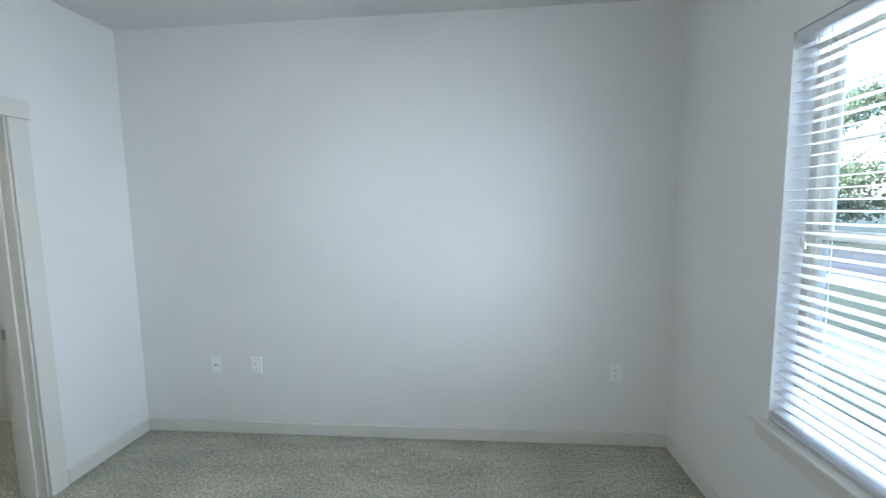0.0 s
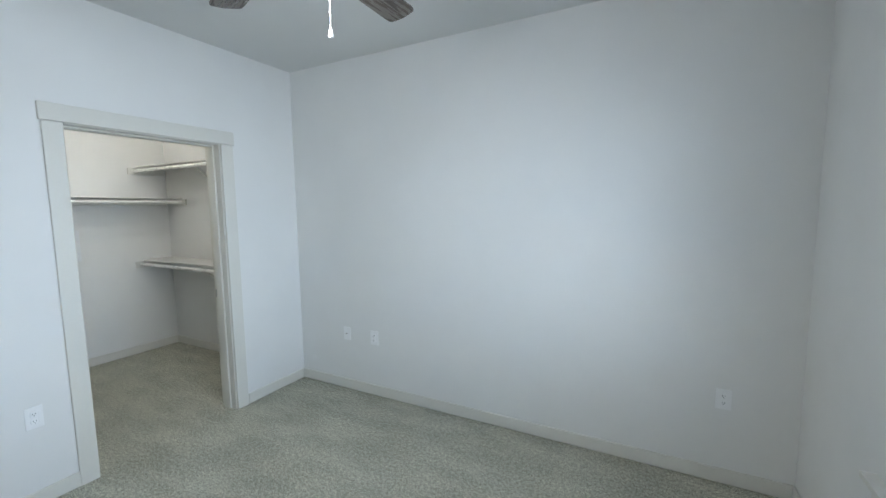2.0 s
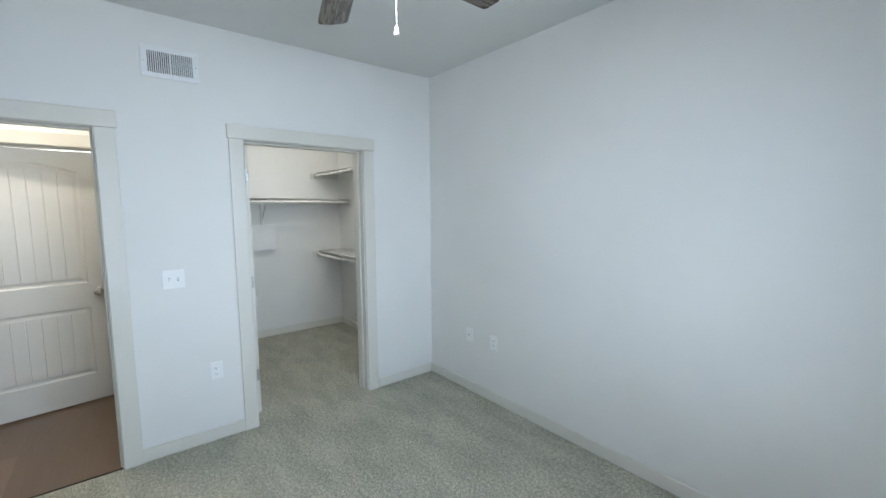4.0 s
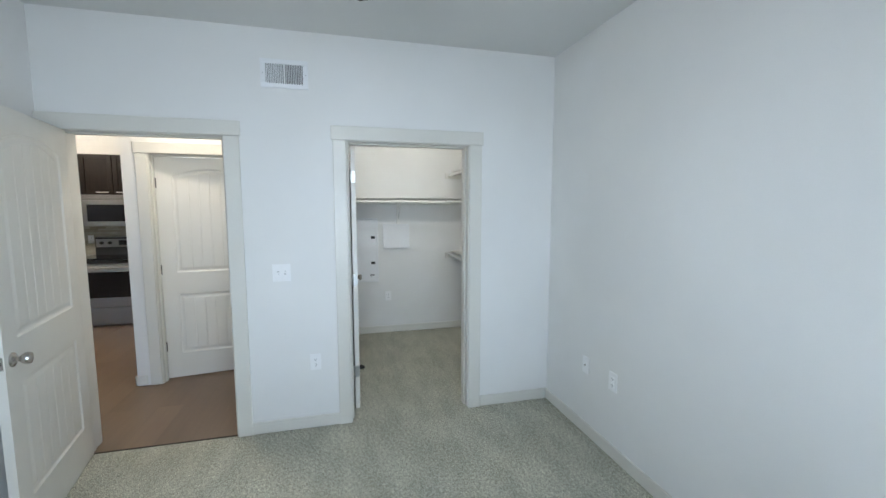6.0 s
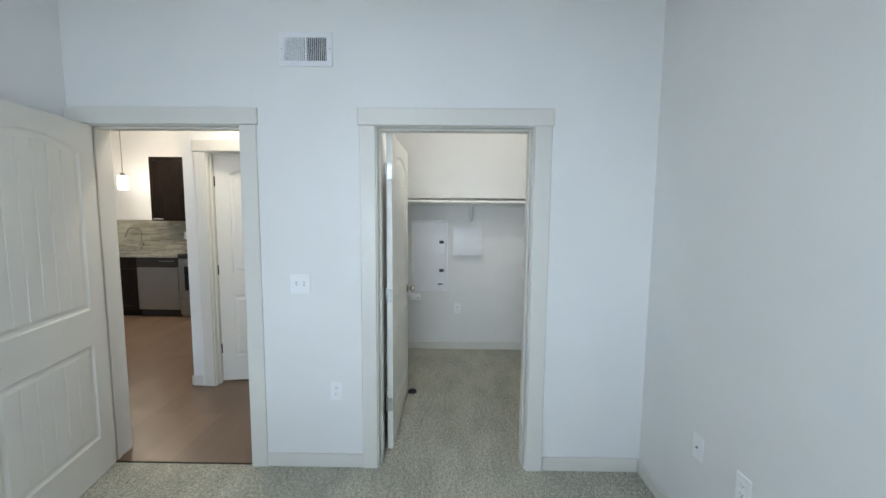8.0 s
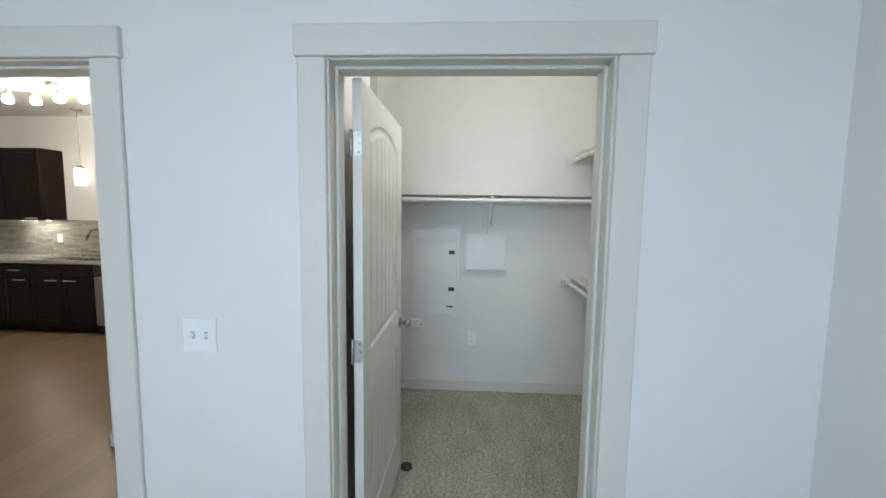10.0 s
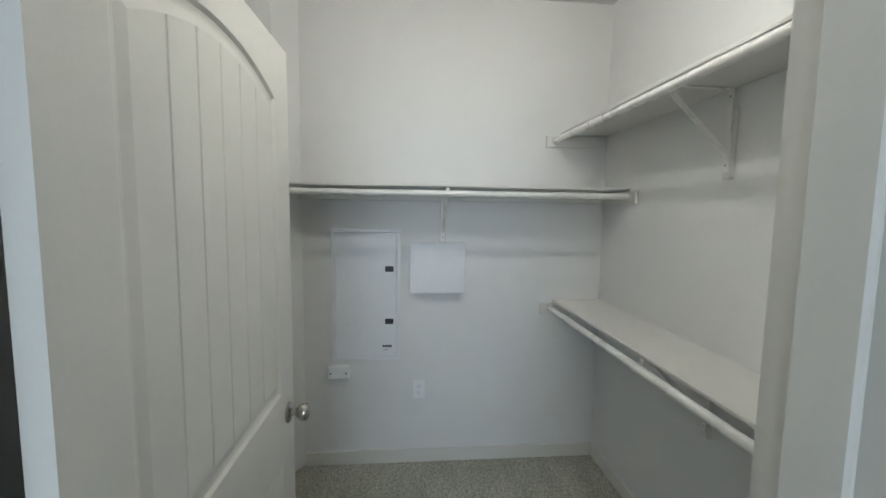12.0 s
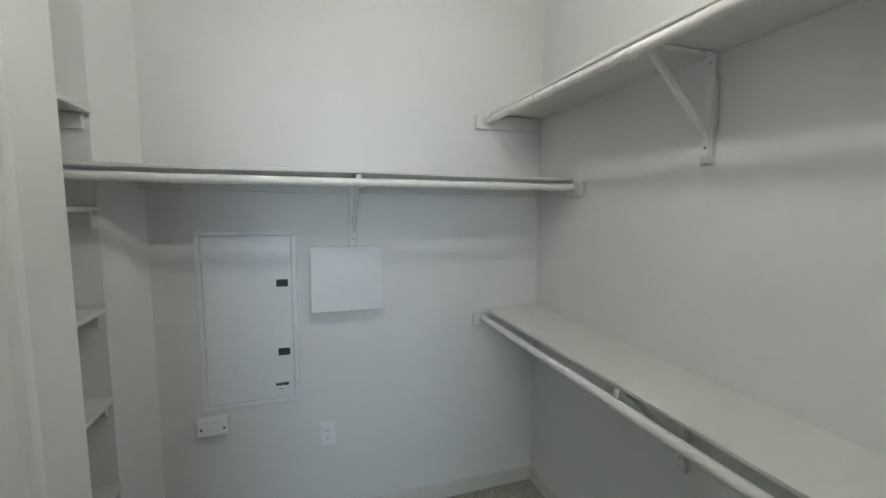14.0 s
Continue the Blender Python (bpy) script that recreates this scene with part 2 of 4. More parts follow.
def prism(bm, outline, axis, a, b):
    """A flat outline of 2D points carried along axis from a to b."""
    def put(p, h):
        return {"Z": (p[0], p[1], h), "Y": (p[0], h, p[1]), "X": (h, p[0], p[1])}[axis]
    lo = [bm.verts.new(put(p, a)) for p in outline]
    hi = [bm.verts.new(put(p, b)) for p in outline]
    bm.faces.new(lo)
    bm.faces.new(hi)
    n = len(outline)
    for k in range(n):
        bm.faces.new((lo[k], lo[(k + 1) % n], hi[(k + 1) % n], hi[k]))
    return bm


def part(name, bm, material, parent=None, label="", smooth=False):
    bmesh.ops.recalc_face_normals(bm, faces=bm.faces)
    me = bpy.data.meshes.new(name)
    bm.to_mesh(me)
    bm.free()
    if smooth:
        for p in me.polygons:
            p.use_smooth = True
        me.set_sharp_from_angle(angle=radians(38))
    me.materials.append(material)
    ob = new(name, me)
    ob.parent = parent
    return tagged(ob, label=label)


def bar(name, material, parent, ext, bevel=0.0, label=""):
    return part(name, box(bmesh.new(), *ext, bevel=bevel), material, parent, label)


def thing(name, m, label, category, group="", kind=""):
    ob = new(name)
    ob.empty_display_size = 0.1
    ob.matrix_basis = m
    return tagged(ob, label, category, group, kind)


def slabs(name, material, boxes, label="", category=""):
    bm = bmesh.new()
    for e in boxes:
        box(bm, *e)
    ob = part(name, bm, material, None, label)
    return tagged(ob, label, category, kind="structure")


# ---- the large structure ----
XW, XE, YN, YS = -2.277, 1.302, 2.680, -0.680     # bedroom faces
XW2 = -2.442                                       # closet side of the west wall
XB, YC, YCS = -4.415, 2.738, 0.45                  # closet back, north and south faces
HC, HK = 2.745, 2.790
XH, XH2 = -3.390, -3.505                           # wall with the bathroom door
XK, YK = -6.200, -4.860                            # kitchen back and south walls
ZV = -0.008                                        # plank floor
WY0, WY1, WZ0, WZ1 = 0.19, 1.812, 0.648, 2.200     # window opening
DY0, DY1 = -0.595, 0.325                           # rough opening, bedroom door
CY0, CY1 = 1.075, 2.000                            # rough opening, closet door
BY0, BY1 = -0.570, 0.310                           # rough opening, bathroom door
DZ = 2.068

slabs("floor", CARPET, [(XW, XE, YS, YN, -0.05, 0.0), (XW2, XW, CY0, CY1, -0.05, 0.0), (XB, XW2, YCS, YC, -0.05, 0.0)], "speckled beige-grey cut pile carpet in bedroom and closet", "carpet")
slabs("subfloor", CONCRETE, [(-8.4, 1.5, -5.1, 2.9, -0.30, -0.055)], "plain concrete floor slab under the rooms", "floor slab")
slabs("wall_north", WALL, [(XW2 + 0.002, XE + 0.16, YN, YN + 0.12, -0.05, HC + 0.1)], "off-white painted bedroom wall with orange-peel texture", "wall")
slabs("wall_south", WALL, [(XW2, XE + 0.16, YS - 0.12, YS, -0.05, HC + 0.1)], "off-white painted bedroom wall behind the open door", "wall")
slabs("wall_east", WALL, [(XE, XE + 0.16, YS, WY0, -0.05, HC + 0.1), (XE, XE + 0.16, WY1, YN, -0.05, HC + 0.1),
                          (XE, XE + 0.16, WY0, WY1, -0.05, WZ0), (XE, XE + 0.16, WY0, WY1, WZ1, HC + 0.1)], "off-white painted wall with a deep window recess", "wall")
slabs("wall_west", WALL, [(XW2, XW, YS, DY0, -0.05, HC + 0.1), (XW2, XW, DY1, CY0, -0.05, HC + 0.1), (XW2, XW, CY1, YN, -0.05, HC + 0.1),
                          (XW2, XW, DY0, DY1, DZ, HC + 0.1), (XW2, XW, CY0, CY1, DZ, HC + 0.1)], "off-white painted wall with two doorways", "wall")
slabs("ceiling_bedroom", CEIL, [(XW2, XE + 0.16, YS - 0.1, YN + 0.1, HC, HC + 0.2)], "flat matt white bedroom ceiling", "ceiling")
slabs("wall_closet_north", WALL, [(XB - 0.12, XW2, YC, YC + 0.12, -0.05, HK + 0.1)], "off-white painted closet wall with two long shelves", "wall")
slabs("wall_closet_back", WALL, [(XB - 0.12, XB, 0.925, YC, -0.05, HK + 0.1)], "off-white painted closet back wall", "wall")
bm = bmesh.new()
prism(bm, [(XB - 0.12, 0.925), (XB, 0.925), (-4.285, 0.817), (-4.285, YCS), (-4.53, YCS)], "Z", -0.05, HK + 0.1)
tagged(part("wall_closet_corner", bm, WALL), "off-white painted angled corner of the closet", "wall", kind="structure")
slabs("wall_closet_south", WALL, [(-4.53, -3.24, YCS - 0.05, YCS, -0.05, HK + 0.1), (-3.24, XW2, YCS - 0.05, 1.000, -0.05, HK + 0.1)], "off-white painted wall beside and behind the linen niche", "wall")
slabs("ceiling_closet", CEIL, [(XB - 0.12, XW2, YCS - 0.05, YC + 0.12, HK, HK + 0.2)], "flat painted closet ceiling", "ceiling")
slabs("wall_hall_north", WALL, [(XH2, XW2, 0.395, YCS - 0.052, -0.05, HC + 0.1)], "plain painted hall wall", "wall")
slabs("wall_hall", WALL, [(XH2, XH, -0.755, BY0, -0.05, HC + 0.1), (XH2, XH, BY1, 0.393, -0.05, HC + 0.1), (XH2, XH, BY0, BY1, DZ, HC + 0.1)],
      "white painted hall wall with the bathroom doorway", "wall")
slabs("wall_bath_south", WALL, [(XK, XH2, -0.755, -0.64, -0.05, HC + 0.1)], "plain painted wall between bathroom and kitchen", "wall")
slabs("wall_bath_back", WALL, [(-5.42, -5.30, -0.64, 0.395, -0.05, HC + 0.1)], "plain white bathroom wall", "wall")
slabs("wall_bath_north", WALL, [(-5.42, XH2, 0.395, 0.398, -0.05, HC + 0.1)], "plain white bathroom wall", "wall")
slabs("wall_kitchen_back", WALL, [(XK - 0.12, XK, YK - 0.12, -0.64, -0.05, HC + 0.1)], "cream painted kitchen wall above the backsplash", "wall")
slabs("wall_kitchen_south", WALL, [(XK, XE + 0.16, YK - 0.12, YK, -0.05, HC + 0.1)], "plain painted kitchen side wall", "wall")
LY0, LY1, LZ0, LZ1 = -4.30, -2.30, 0.65, 2.20     # unseen window opening, added to light hall and kitchen
slabs("wall_living_east", WALL, [(XE, XE + 0.16, YK, LY0, -0.05, HC + 0.1), (XE, XE + 0.16, LY1, YS - 0.12, -0.05, HC + 0.1),
                                 (XE, XE + 0.16, LY0, LY1, -0.05, LZ0), (XE, XE + 0.16, LY0, LY1, LZ1, HC + 0.1)], "plain painted wall closing the living area", "wall")
slabs("ceiling_kitchen", CEIL, [(XK - 0.12, XW2, YK - 0.12, 0.398, HC, HC + 0.2), (XW2, XE + 0.16, YK - 0.12, YS - 0.1, HC, HC + 0.2)], "flat matt white kitchen and hall ceiling", "ceiling")


# ---- trim ----
def wall_run(name, ext):
    bm = bmesh.new()
    x0, x1, y0, y1 = ext
    box(bm, x0, x1, y0, y1, 0.0, 0.086, bevel=0.004)
    return tagged(part(name, bm, TRIM, None), "low square-edged baseboard in warm white paint", "baseboard", kind="structure")


T = 0.014
wall_run("baseboard_north", (XW, XE, YN - T, YN))
wall_run("baseboard_east", (XE - T, XE, YS, YN - T))
wall_run("baseboard_south", (XW, XE - T, YS, YS + T))
wall_run("baseboard_west_middle", (XW, XW + T, 0.400, 1.006))
wall_run("baseboard_west_end", (XW, XW + T, 2.088, YN - T))
wall_run("baseboard_closet_back", (XB, XB + T, 0.93, YC))
wall_run("baseboard_closet_north", (XB + T, XW2, YC - T, YC))
wall_run("baseboard_closet_west", (XW2 - T, XW2, 2.09, YC - T))
wall_run("baseboard_closet_south", (-3.24, XW2, 1.000, 1.000 + T))
wall_run("baseboard_hall", (XH, XH + T, -0.769, -0.672))
wall_run("baseboard_hall_return", (XK + 0.7, XH + T, -0.769, -0.755))


def door_trim(name, x_a, x_b, y0, y1, face_sides, stop_x, label):
    """Jambs, stops and flat casing with a wider head board, for an opening along y between faces x_a > x_b."""
    top = thing(name, pose(0, 0, 0), label, "door frame", kind="structure")
    j, c = 0.019, 0.012
    bar("jamb", TRIM, top, (x_b, x_a, y0, y0 + j, -0.01, DZ), 0.003)
    bar("jamb", TRIM, top, (x_b, x_a, y1 - j, y1, -0.01, DZ), 0.003)
    bar("head_jamb", TRIM, top, (x_b, x_a, y0 + j, y1 - j, DZ - 0.022, DZ), 0.003)
    sx0, sx1 = stop_x
    bar("stop", TRIM, top, (sx0, sx1, y0 + j, y0 + j + 0.012, -0.01, DZ - 0.022), 0.004)
    bar("stop", TRIM, top, (sx0, sx1, y1 - j - 0.012, y1 - j, -0.01, DZ - 0.022), 0.004)
    bar("stop", TRIM, top, (sx0, sx1, y0 + j + 0.012, y1 - j - 0.012, DZ - 0.034, DZ - 0.022), 0.004)
    for x, s in face_sides:
        a, b = sorted((x, x + s * 0.017))
        iy0, iy1 = y0 + c, y1 - c
        bar("casing", TRIM, top, (a, b, iy0 - 0.090, iy0, -0.005, 2.050), 0.003)
        bar("casing", TRIM, top, (a, b, iy1, iy1 + 0.096, -0.005, 2.050), 0.003)
        a, b = sorted((x, x + s * 0.022))
        bar("head_casing", TRIM, top, (a, b, iy0 - 0.100, iy1 + 0.106, 2.051, 2.146), 0.003)
    return top


door_trim("door_frame_bedroom", XW, XW2, DY0, DY1, [(XW, 1), (XW2, -1)], (XW - 0.072, XW - 0.038), "flat warm-white door casing round the bedroom doorway")
door_trim("door_frame_closet", XW, XW2, CY0, CY1, [(XW, 1), (XW2, -1)], (XW2 + 0.038, XW - 0.054), "flat warm-white door casing round the closet doorway")
door_trim("door_frame_bathroom", XH, XH2, BY0, BY1, [(XH, 1)], (XH2 + 0.038, XH2 + 0.072), "flat warm-white door casing round the bathroom doorway")
tagged(bar("carpet_edge", BRONZE, None, (XW - 0.012, XW - 0.004, DY0 + 0.02, DY1 - 0.02, ZV, 0.003)), "thin dark transition strip between carpet and planks", "threshold", kind="structure")


# ---- doors ----
def leaf_mesh(w, h=2.03, t=0.035):
    """A moulded two-panel door: arched upper panel, plank grooves, on both faces."""
    vs, fs = [], []

    def v(x, y, z):
        vs.append((x, y, z))
        return len(vs) - 1

    px0, px1 = 0.120, w - 0.120
    N = 18

    def arch(x, i, z_side, z_crown):
        u = (x - (px0 + px1) / 2) / ((px1 - px0) / 2)
        return z_side + (z_crown - z_side) * (1 - u * u) - i

    panels = [(0.226, 0.786, 0.786), (0.988, 1.865, 1.930)]
    for s in (-1, 1):
        y = s * t / 2

        def quad(a, b, c, d):
            fs.append((a, b, c, d))

        def rect(x0, x1, z0, z1):
            quad(v(x0, y, z0), v(x1, y, z0), v(x1, y, z1), v(x0, y, z1))

        rect(0, px0, 0, h)
        rect(px1, w, 0, h)
        rect(px0, px1, 0, panels[0][0])
        rect(px0, px1, panels[0][1], panels[1][0])
        xs = [px0 + (px1 - px0) * k / N for k in range(N + 1)]
        for a, b in zip(xs, xs[1:]):
            quad(v(a, y, arch(a, 0, panels[1][1], panels[1][2])), v(b, y, arch(b, 0, panels[1][1], panels[1][2])), v(b, y, h), v(a, y, h))
        for z0, zs, zc in panels:
            rings = []
            for inset, deep in ((0, 0), (0.008, 0.007), (0.016, 0.0085), (0.022, 0.0085), (0.042, 0.003)):
                ring = []
                lo, hi = px0 + inset, px1 - inset
                yy = y - s * deep
                for k in range(N + 1):
                    x = lo + (hi - lo) * k / N
                    ring.append(v(x, yy, z0 + inset))
                for k in range(N, -1, -1):
                    x = lo + (hi - lo) * k / N
                    xo = px0 + (px1 - px0) * k / N
                    ring.append(v(x, yy, arch(xo, inset, zs, zc)))
                rings.append(ring)
            for a, b in zip(rings, rings[1:]):
                m = len(a)
                for k in range(m):
                    quad(a[k], a[(k + 1) % m], b[(k + 1) % m], b[k])
            lo, hi, ins = px0 + 0.042, px1 - 0.042, 0.042
            cols, boards = [], 6
            for k in range(boards):
                a = lo + (hi - lo) * k / boards
                b = lo + (hi - lo) * (k + 1) / boards
                g = 0.0035
                st = a + (g if k else 0)
                en = b - (g if k < boards - 1 else 0)
                for q in range(4):
                    cols.append((st + (en - st) * q / 3, 0.003))
                if k < boards - 1:
                    cols.append((b, 0.0065))

            def top_at(x):
                u = (x - lo) / (hi - lo)
                return arch(px0 + (px1 - px0) * u, ins, zs, zc)

            for (a, da), (b, db) in zip(cols, cols[1:]):
                quad(v(a, y - s * da, z0 + ins), v(b, y - s * db, z0 + ins), v(b, y - s * db, top_at(b)), v(a, y - s * da, top_at(a)))
    q = t / 2
    for a, b, c, d in (((0, -q, 0), (0, q, 0), (0, q, h), (0, -q, h)), ((w, -q, 0), (w, q, 0), (w, q, h), (w, -q, h)),
                       ((0, -q, 0), (w, -q, 0), (w, q, 0), (0, q, 0)), ((0, -q, h), (w, -q, h), (w, q, h), (0, q, h))):
        fs.append((v(*a), v(*b), v(*c), v(*d)))
    bm = bmesh.new()
    bv = [bm.verts.new(p) for p in vs]
    for f in fs:
        bm.faces.new([bv[k] for k in f])
    bmesh.ops.remove_doubles(bm, verts=bm.verts, dist=0.0002)
    return bm


def knob(parent, x, z, side, t=0.035):
    s = side
    o = s * t / 2
    k = part("knob", turned(bmesh.new(), [(0.012, o), (0.012, o + s * 0.026), (0.020, o + s * 0.034), (0.0265, o + s * 0.045), (0.0275, o + s * 0.054), (0.024, o + s * 0.063), (0.012, o + s * 0.068), (0.0, o + s * 0.069)],
                                  (x, 0, z), "Y", 28), NICKEL, parent, "round satin-nickel knob", True)
    part("rosette", turned(bmesh.new(), [(0.033, o - s * 0.001), (0.033, o + s * 0.004), (0.028, o + s * 0.009), (0.014, o + s * 0.011), (0.012, o + s * 0.012)], (x, 0, z), "Y", 28), NICKEL, k, "", True)
    return k


def hinge(parent, x, y, z, material):
    """The knuckles of a butt hinge at (x, y)."""
    return part("hinge", turned(bmesh.new(), [(0.0, -0.050), (0.004, -0.049), (0.0065, -0.045), (0.0065, 0.045), (0.004, 0.049), (0.0, 0.050)], (x, y, z), "Z", 12), material, parent, "", True)


def plate(parent, name, material, centre, u, v, w, h, r, thick=0.0025):
    """A thin plate with rounded corners on one side; u, v span it."""
    c, u, v = Vector(centre), Vector(u), Vector(v)
    n = u.cross(v)
    pts = [(-w / 2, -h / 2), (w / 2 - r, -h / 2)]
    pts += [(w / 2 - r + r * math.sin(a), -h / 2 + r - r * math.cos(a)) for a in [math.pi / 2 * k / 5 for k in range(1, 6)]]
    pts += [(w / 2 - r + r * math.cos(a), h / 2 - r + r * math.sin(a)) for a in [math.pi / 2 * k / 5 for k in range(0, 6)]]
    pts += [(-w / 2, h / 2)]
    bm = bmesh.new()
    lo = [bm.verts.new(c + u * a + v * b) for a, b in pts]
    hi = [bm.verts.new(c + u * a + v * b + n * thick) for a, b in pts]
    bm.faces.new(lo)
    bm.faces.new(hi)
    for k in range(len(pts)):
        bm.faces.new((lo[k], lo[(k + 1) % len(pts)], hi[(k + 1) % len(pts)], hi[k]))
    p = part(name, bm, material, parent)
    for b in (-0.032, 0.0, 0.032):
        o = c + u * (w * (0.12 if b else 0.25)) + v * b + n * thick
        bm = bmesh.new()
        bmesh.ops.create_uvsphere(bm, u_segments=8, v_segments=5, radius=0.0036, matrix=Matrix.Translation(o))
        part("screw", bm, NICKEL, p)
    return p


def door(name, m, w, label, knob_sides, hinge_side, hinge_mat, plates=True):
    d = thing(name, m, label, "door", kind="structure")
    part("leaf", leaf_mesh(w), DOOR, d)
    for s in knob_sides:
        knob(d, w - 0.062, 0.905, s)
    for z in (0.30, 1.02, 1.80):
        hinge(d, -0.006, hinge_side * 0.0215, z, hinge_mat)
        if hinge_mat is BRONZE:
            bar("hinge_plate", BRONZE, d, (-0.016, 0.006, -0.0205, -0.0180, z - 0.044, z + 0.044), 0.0008, "black hinge plate")
        elif plates:
            plate(d, "hinge_plate", hinge_mat, (-0.0005, hinge_side * -0.001, z), (0, -hinge_side, 0), (0, 0, 1), 0.031, 0.089, 0.012, 0.002 * hinge_side)
    bar("latch_plate", NICKEL, d, (w - 0.0005, w + 0.0015, -0.0125, 0.0125, 0.877, 0.934))
    part("latch_bolt", box(bmesh.new(), w, w + 0.009, -0.006, 0.006, 0.897, 0.914, 0.002), NICKEL, d)
    return d


door("door_bedroom", pose(XW + 0.010, -0.555, 0.012, 0, 0, 10.6), 0.870, "white moulded two-panel door with plank grooves, standing open", (-1, 1), -1, NICKEL)
door("door_closet", pose(-2.452, 1.138, 0.014, 0, 0, 179.6), 0.884, "white moulded two-panel door with plank grooves, open into closet", (-1, 1), 1, ZINC)
door("door_bathroom", pose(XH2 + 0.010, -0.544, 0.006, 0, 0, 90 + 8.0), 0.834, "white moulded two-panel bathroom door standing ajar", (-1, 1), 1, BRONZE)
jamb_hinges = bpy.data.objects["door_frame_closet"]
for z in (0.314, 1.034, 1.814):
    plate(jamb_hinges, "hinge_plate", ZINC, (XW2 + 0.0165, CY0 + 0.0195, z), (1, 0, 0), (0, 0, 1), 0.031, 0.089, 0.010, -0.002)
bar("strike_plate", ZINC, jamb_hinges, (XW2 + 0.006, XW2 + 0.034, CY1 - 0.0205, CY1 - 0.0185, 0.890, 0.950), 0.0, "small dark steel strike plate")
bar("strike_plate", ZINC, bpy.data.objects["door_frame_bedroom"], (XW - 0.034, XW - 0.006, DY1 - 0.0205, DY1 - 0.0185, 0.890, 0.950), 0.0, "small steel strike plate")


# ---- window and blinds ----
def window():
    w = thing("window_1", pose(0, 0, 0), "tan vinyl double window with muntins in a deep white recess", "window", kind="structure")
    x0, x1 = XE + 0.085, XE + 0.150
    ym = (WY0 + WY1) / 2
    f = 0.045
    frame_ob = bar("window_frame", VINYL, w, (x0, x1, WY0, WY1, WZ0, WZ0 + f), 0.004)
    bar("head", VINYL, frame_ob, (x0, x1, WY0, WY1, WZ1 - f, WZ1), 0.004)
    for a, b in ((WY0, WY0 + f), (WY1 - f, WY1), (ym - 0.03, ym + 0.03)):
        bar("mullion", VINYL, frame_ob, (x0, x1, a, b, WZ0 + f, WZ1 - f), 0.004)
    zm = 1.43
    for a, b in ((WY0 + f, ym - 0.03), (ym + 0.03, WY1 - f)):
        for lower in (True, False):
            z0, z1 = (WZ0 + f, zm + 0.02) if lower else (zm - 0.02, WZ1 - f)
            xa, xb = (x0 + 0.006, x0 + 0.030) if lower else (x0 + 0.034, x0 + 0.058)
            s = bar("sash", VINYL, w, (xa, xb, a, b, z0, z0 + 0.036), 0.003)
            bar("rail", VINYL, s, (xa, xb, a, b, z1 - 0.036, z1), 0.003)
            for c, d in ((a, a + 0.030), (b - 0.030, b)):
                bar("stile", VINYL, s, (xa, xb, c, d, z0 + 0.036, z1 - 0.036), 0.003)
            xg = (xa + xb) / 2
            zc, yc = (z0 + z1) / 2, (a + b) / 2
            bar("muntin", VINYL, s, (xg - 0.007, xg + 0.007, yc - 0.014, yc + 0.014, z0 + 0.036, z1 - 0.036))
            if not lower:
                bar("muntin", VINYL, s, (xg - 0.005, xg + 0.005, a + 0.030, b - 0.030, zc - 0.009, zc + 0.009))
            g = bar("pane", GLASS, s, (xg - 0.002, xg + 0.002, a + 0.028, b - 0.028, z0 + 0.034, z1 - 0.034))
            g.visible_shadow = False
    bm = bmesh.new()
    box(bm, XE - 0.045, XE + 0.085, WY0 - 0.075, WY1 + 0.075, WZ0 - 0.024, WZ0 - 0.001, bevel=0.005, seg=2)
    part("window_sill", bm, TRIM, w, "warm-white painted wooden sill")
    bm = bmesh.new()
    prism(bm, [(WY0 - 0.045, WZ0 - 0.090), (WY1 + 0.045, WZ0 - 0.090), (WY1 + 0.060, WZ0 - 0.025), (WY0 - 0.060, WZ0 - 0.025)], "X", XE - 0.018, XE - 0.0005)
    part("apron", bm, TRIM, w)
    return w


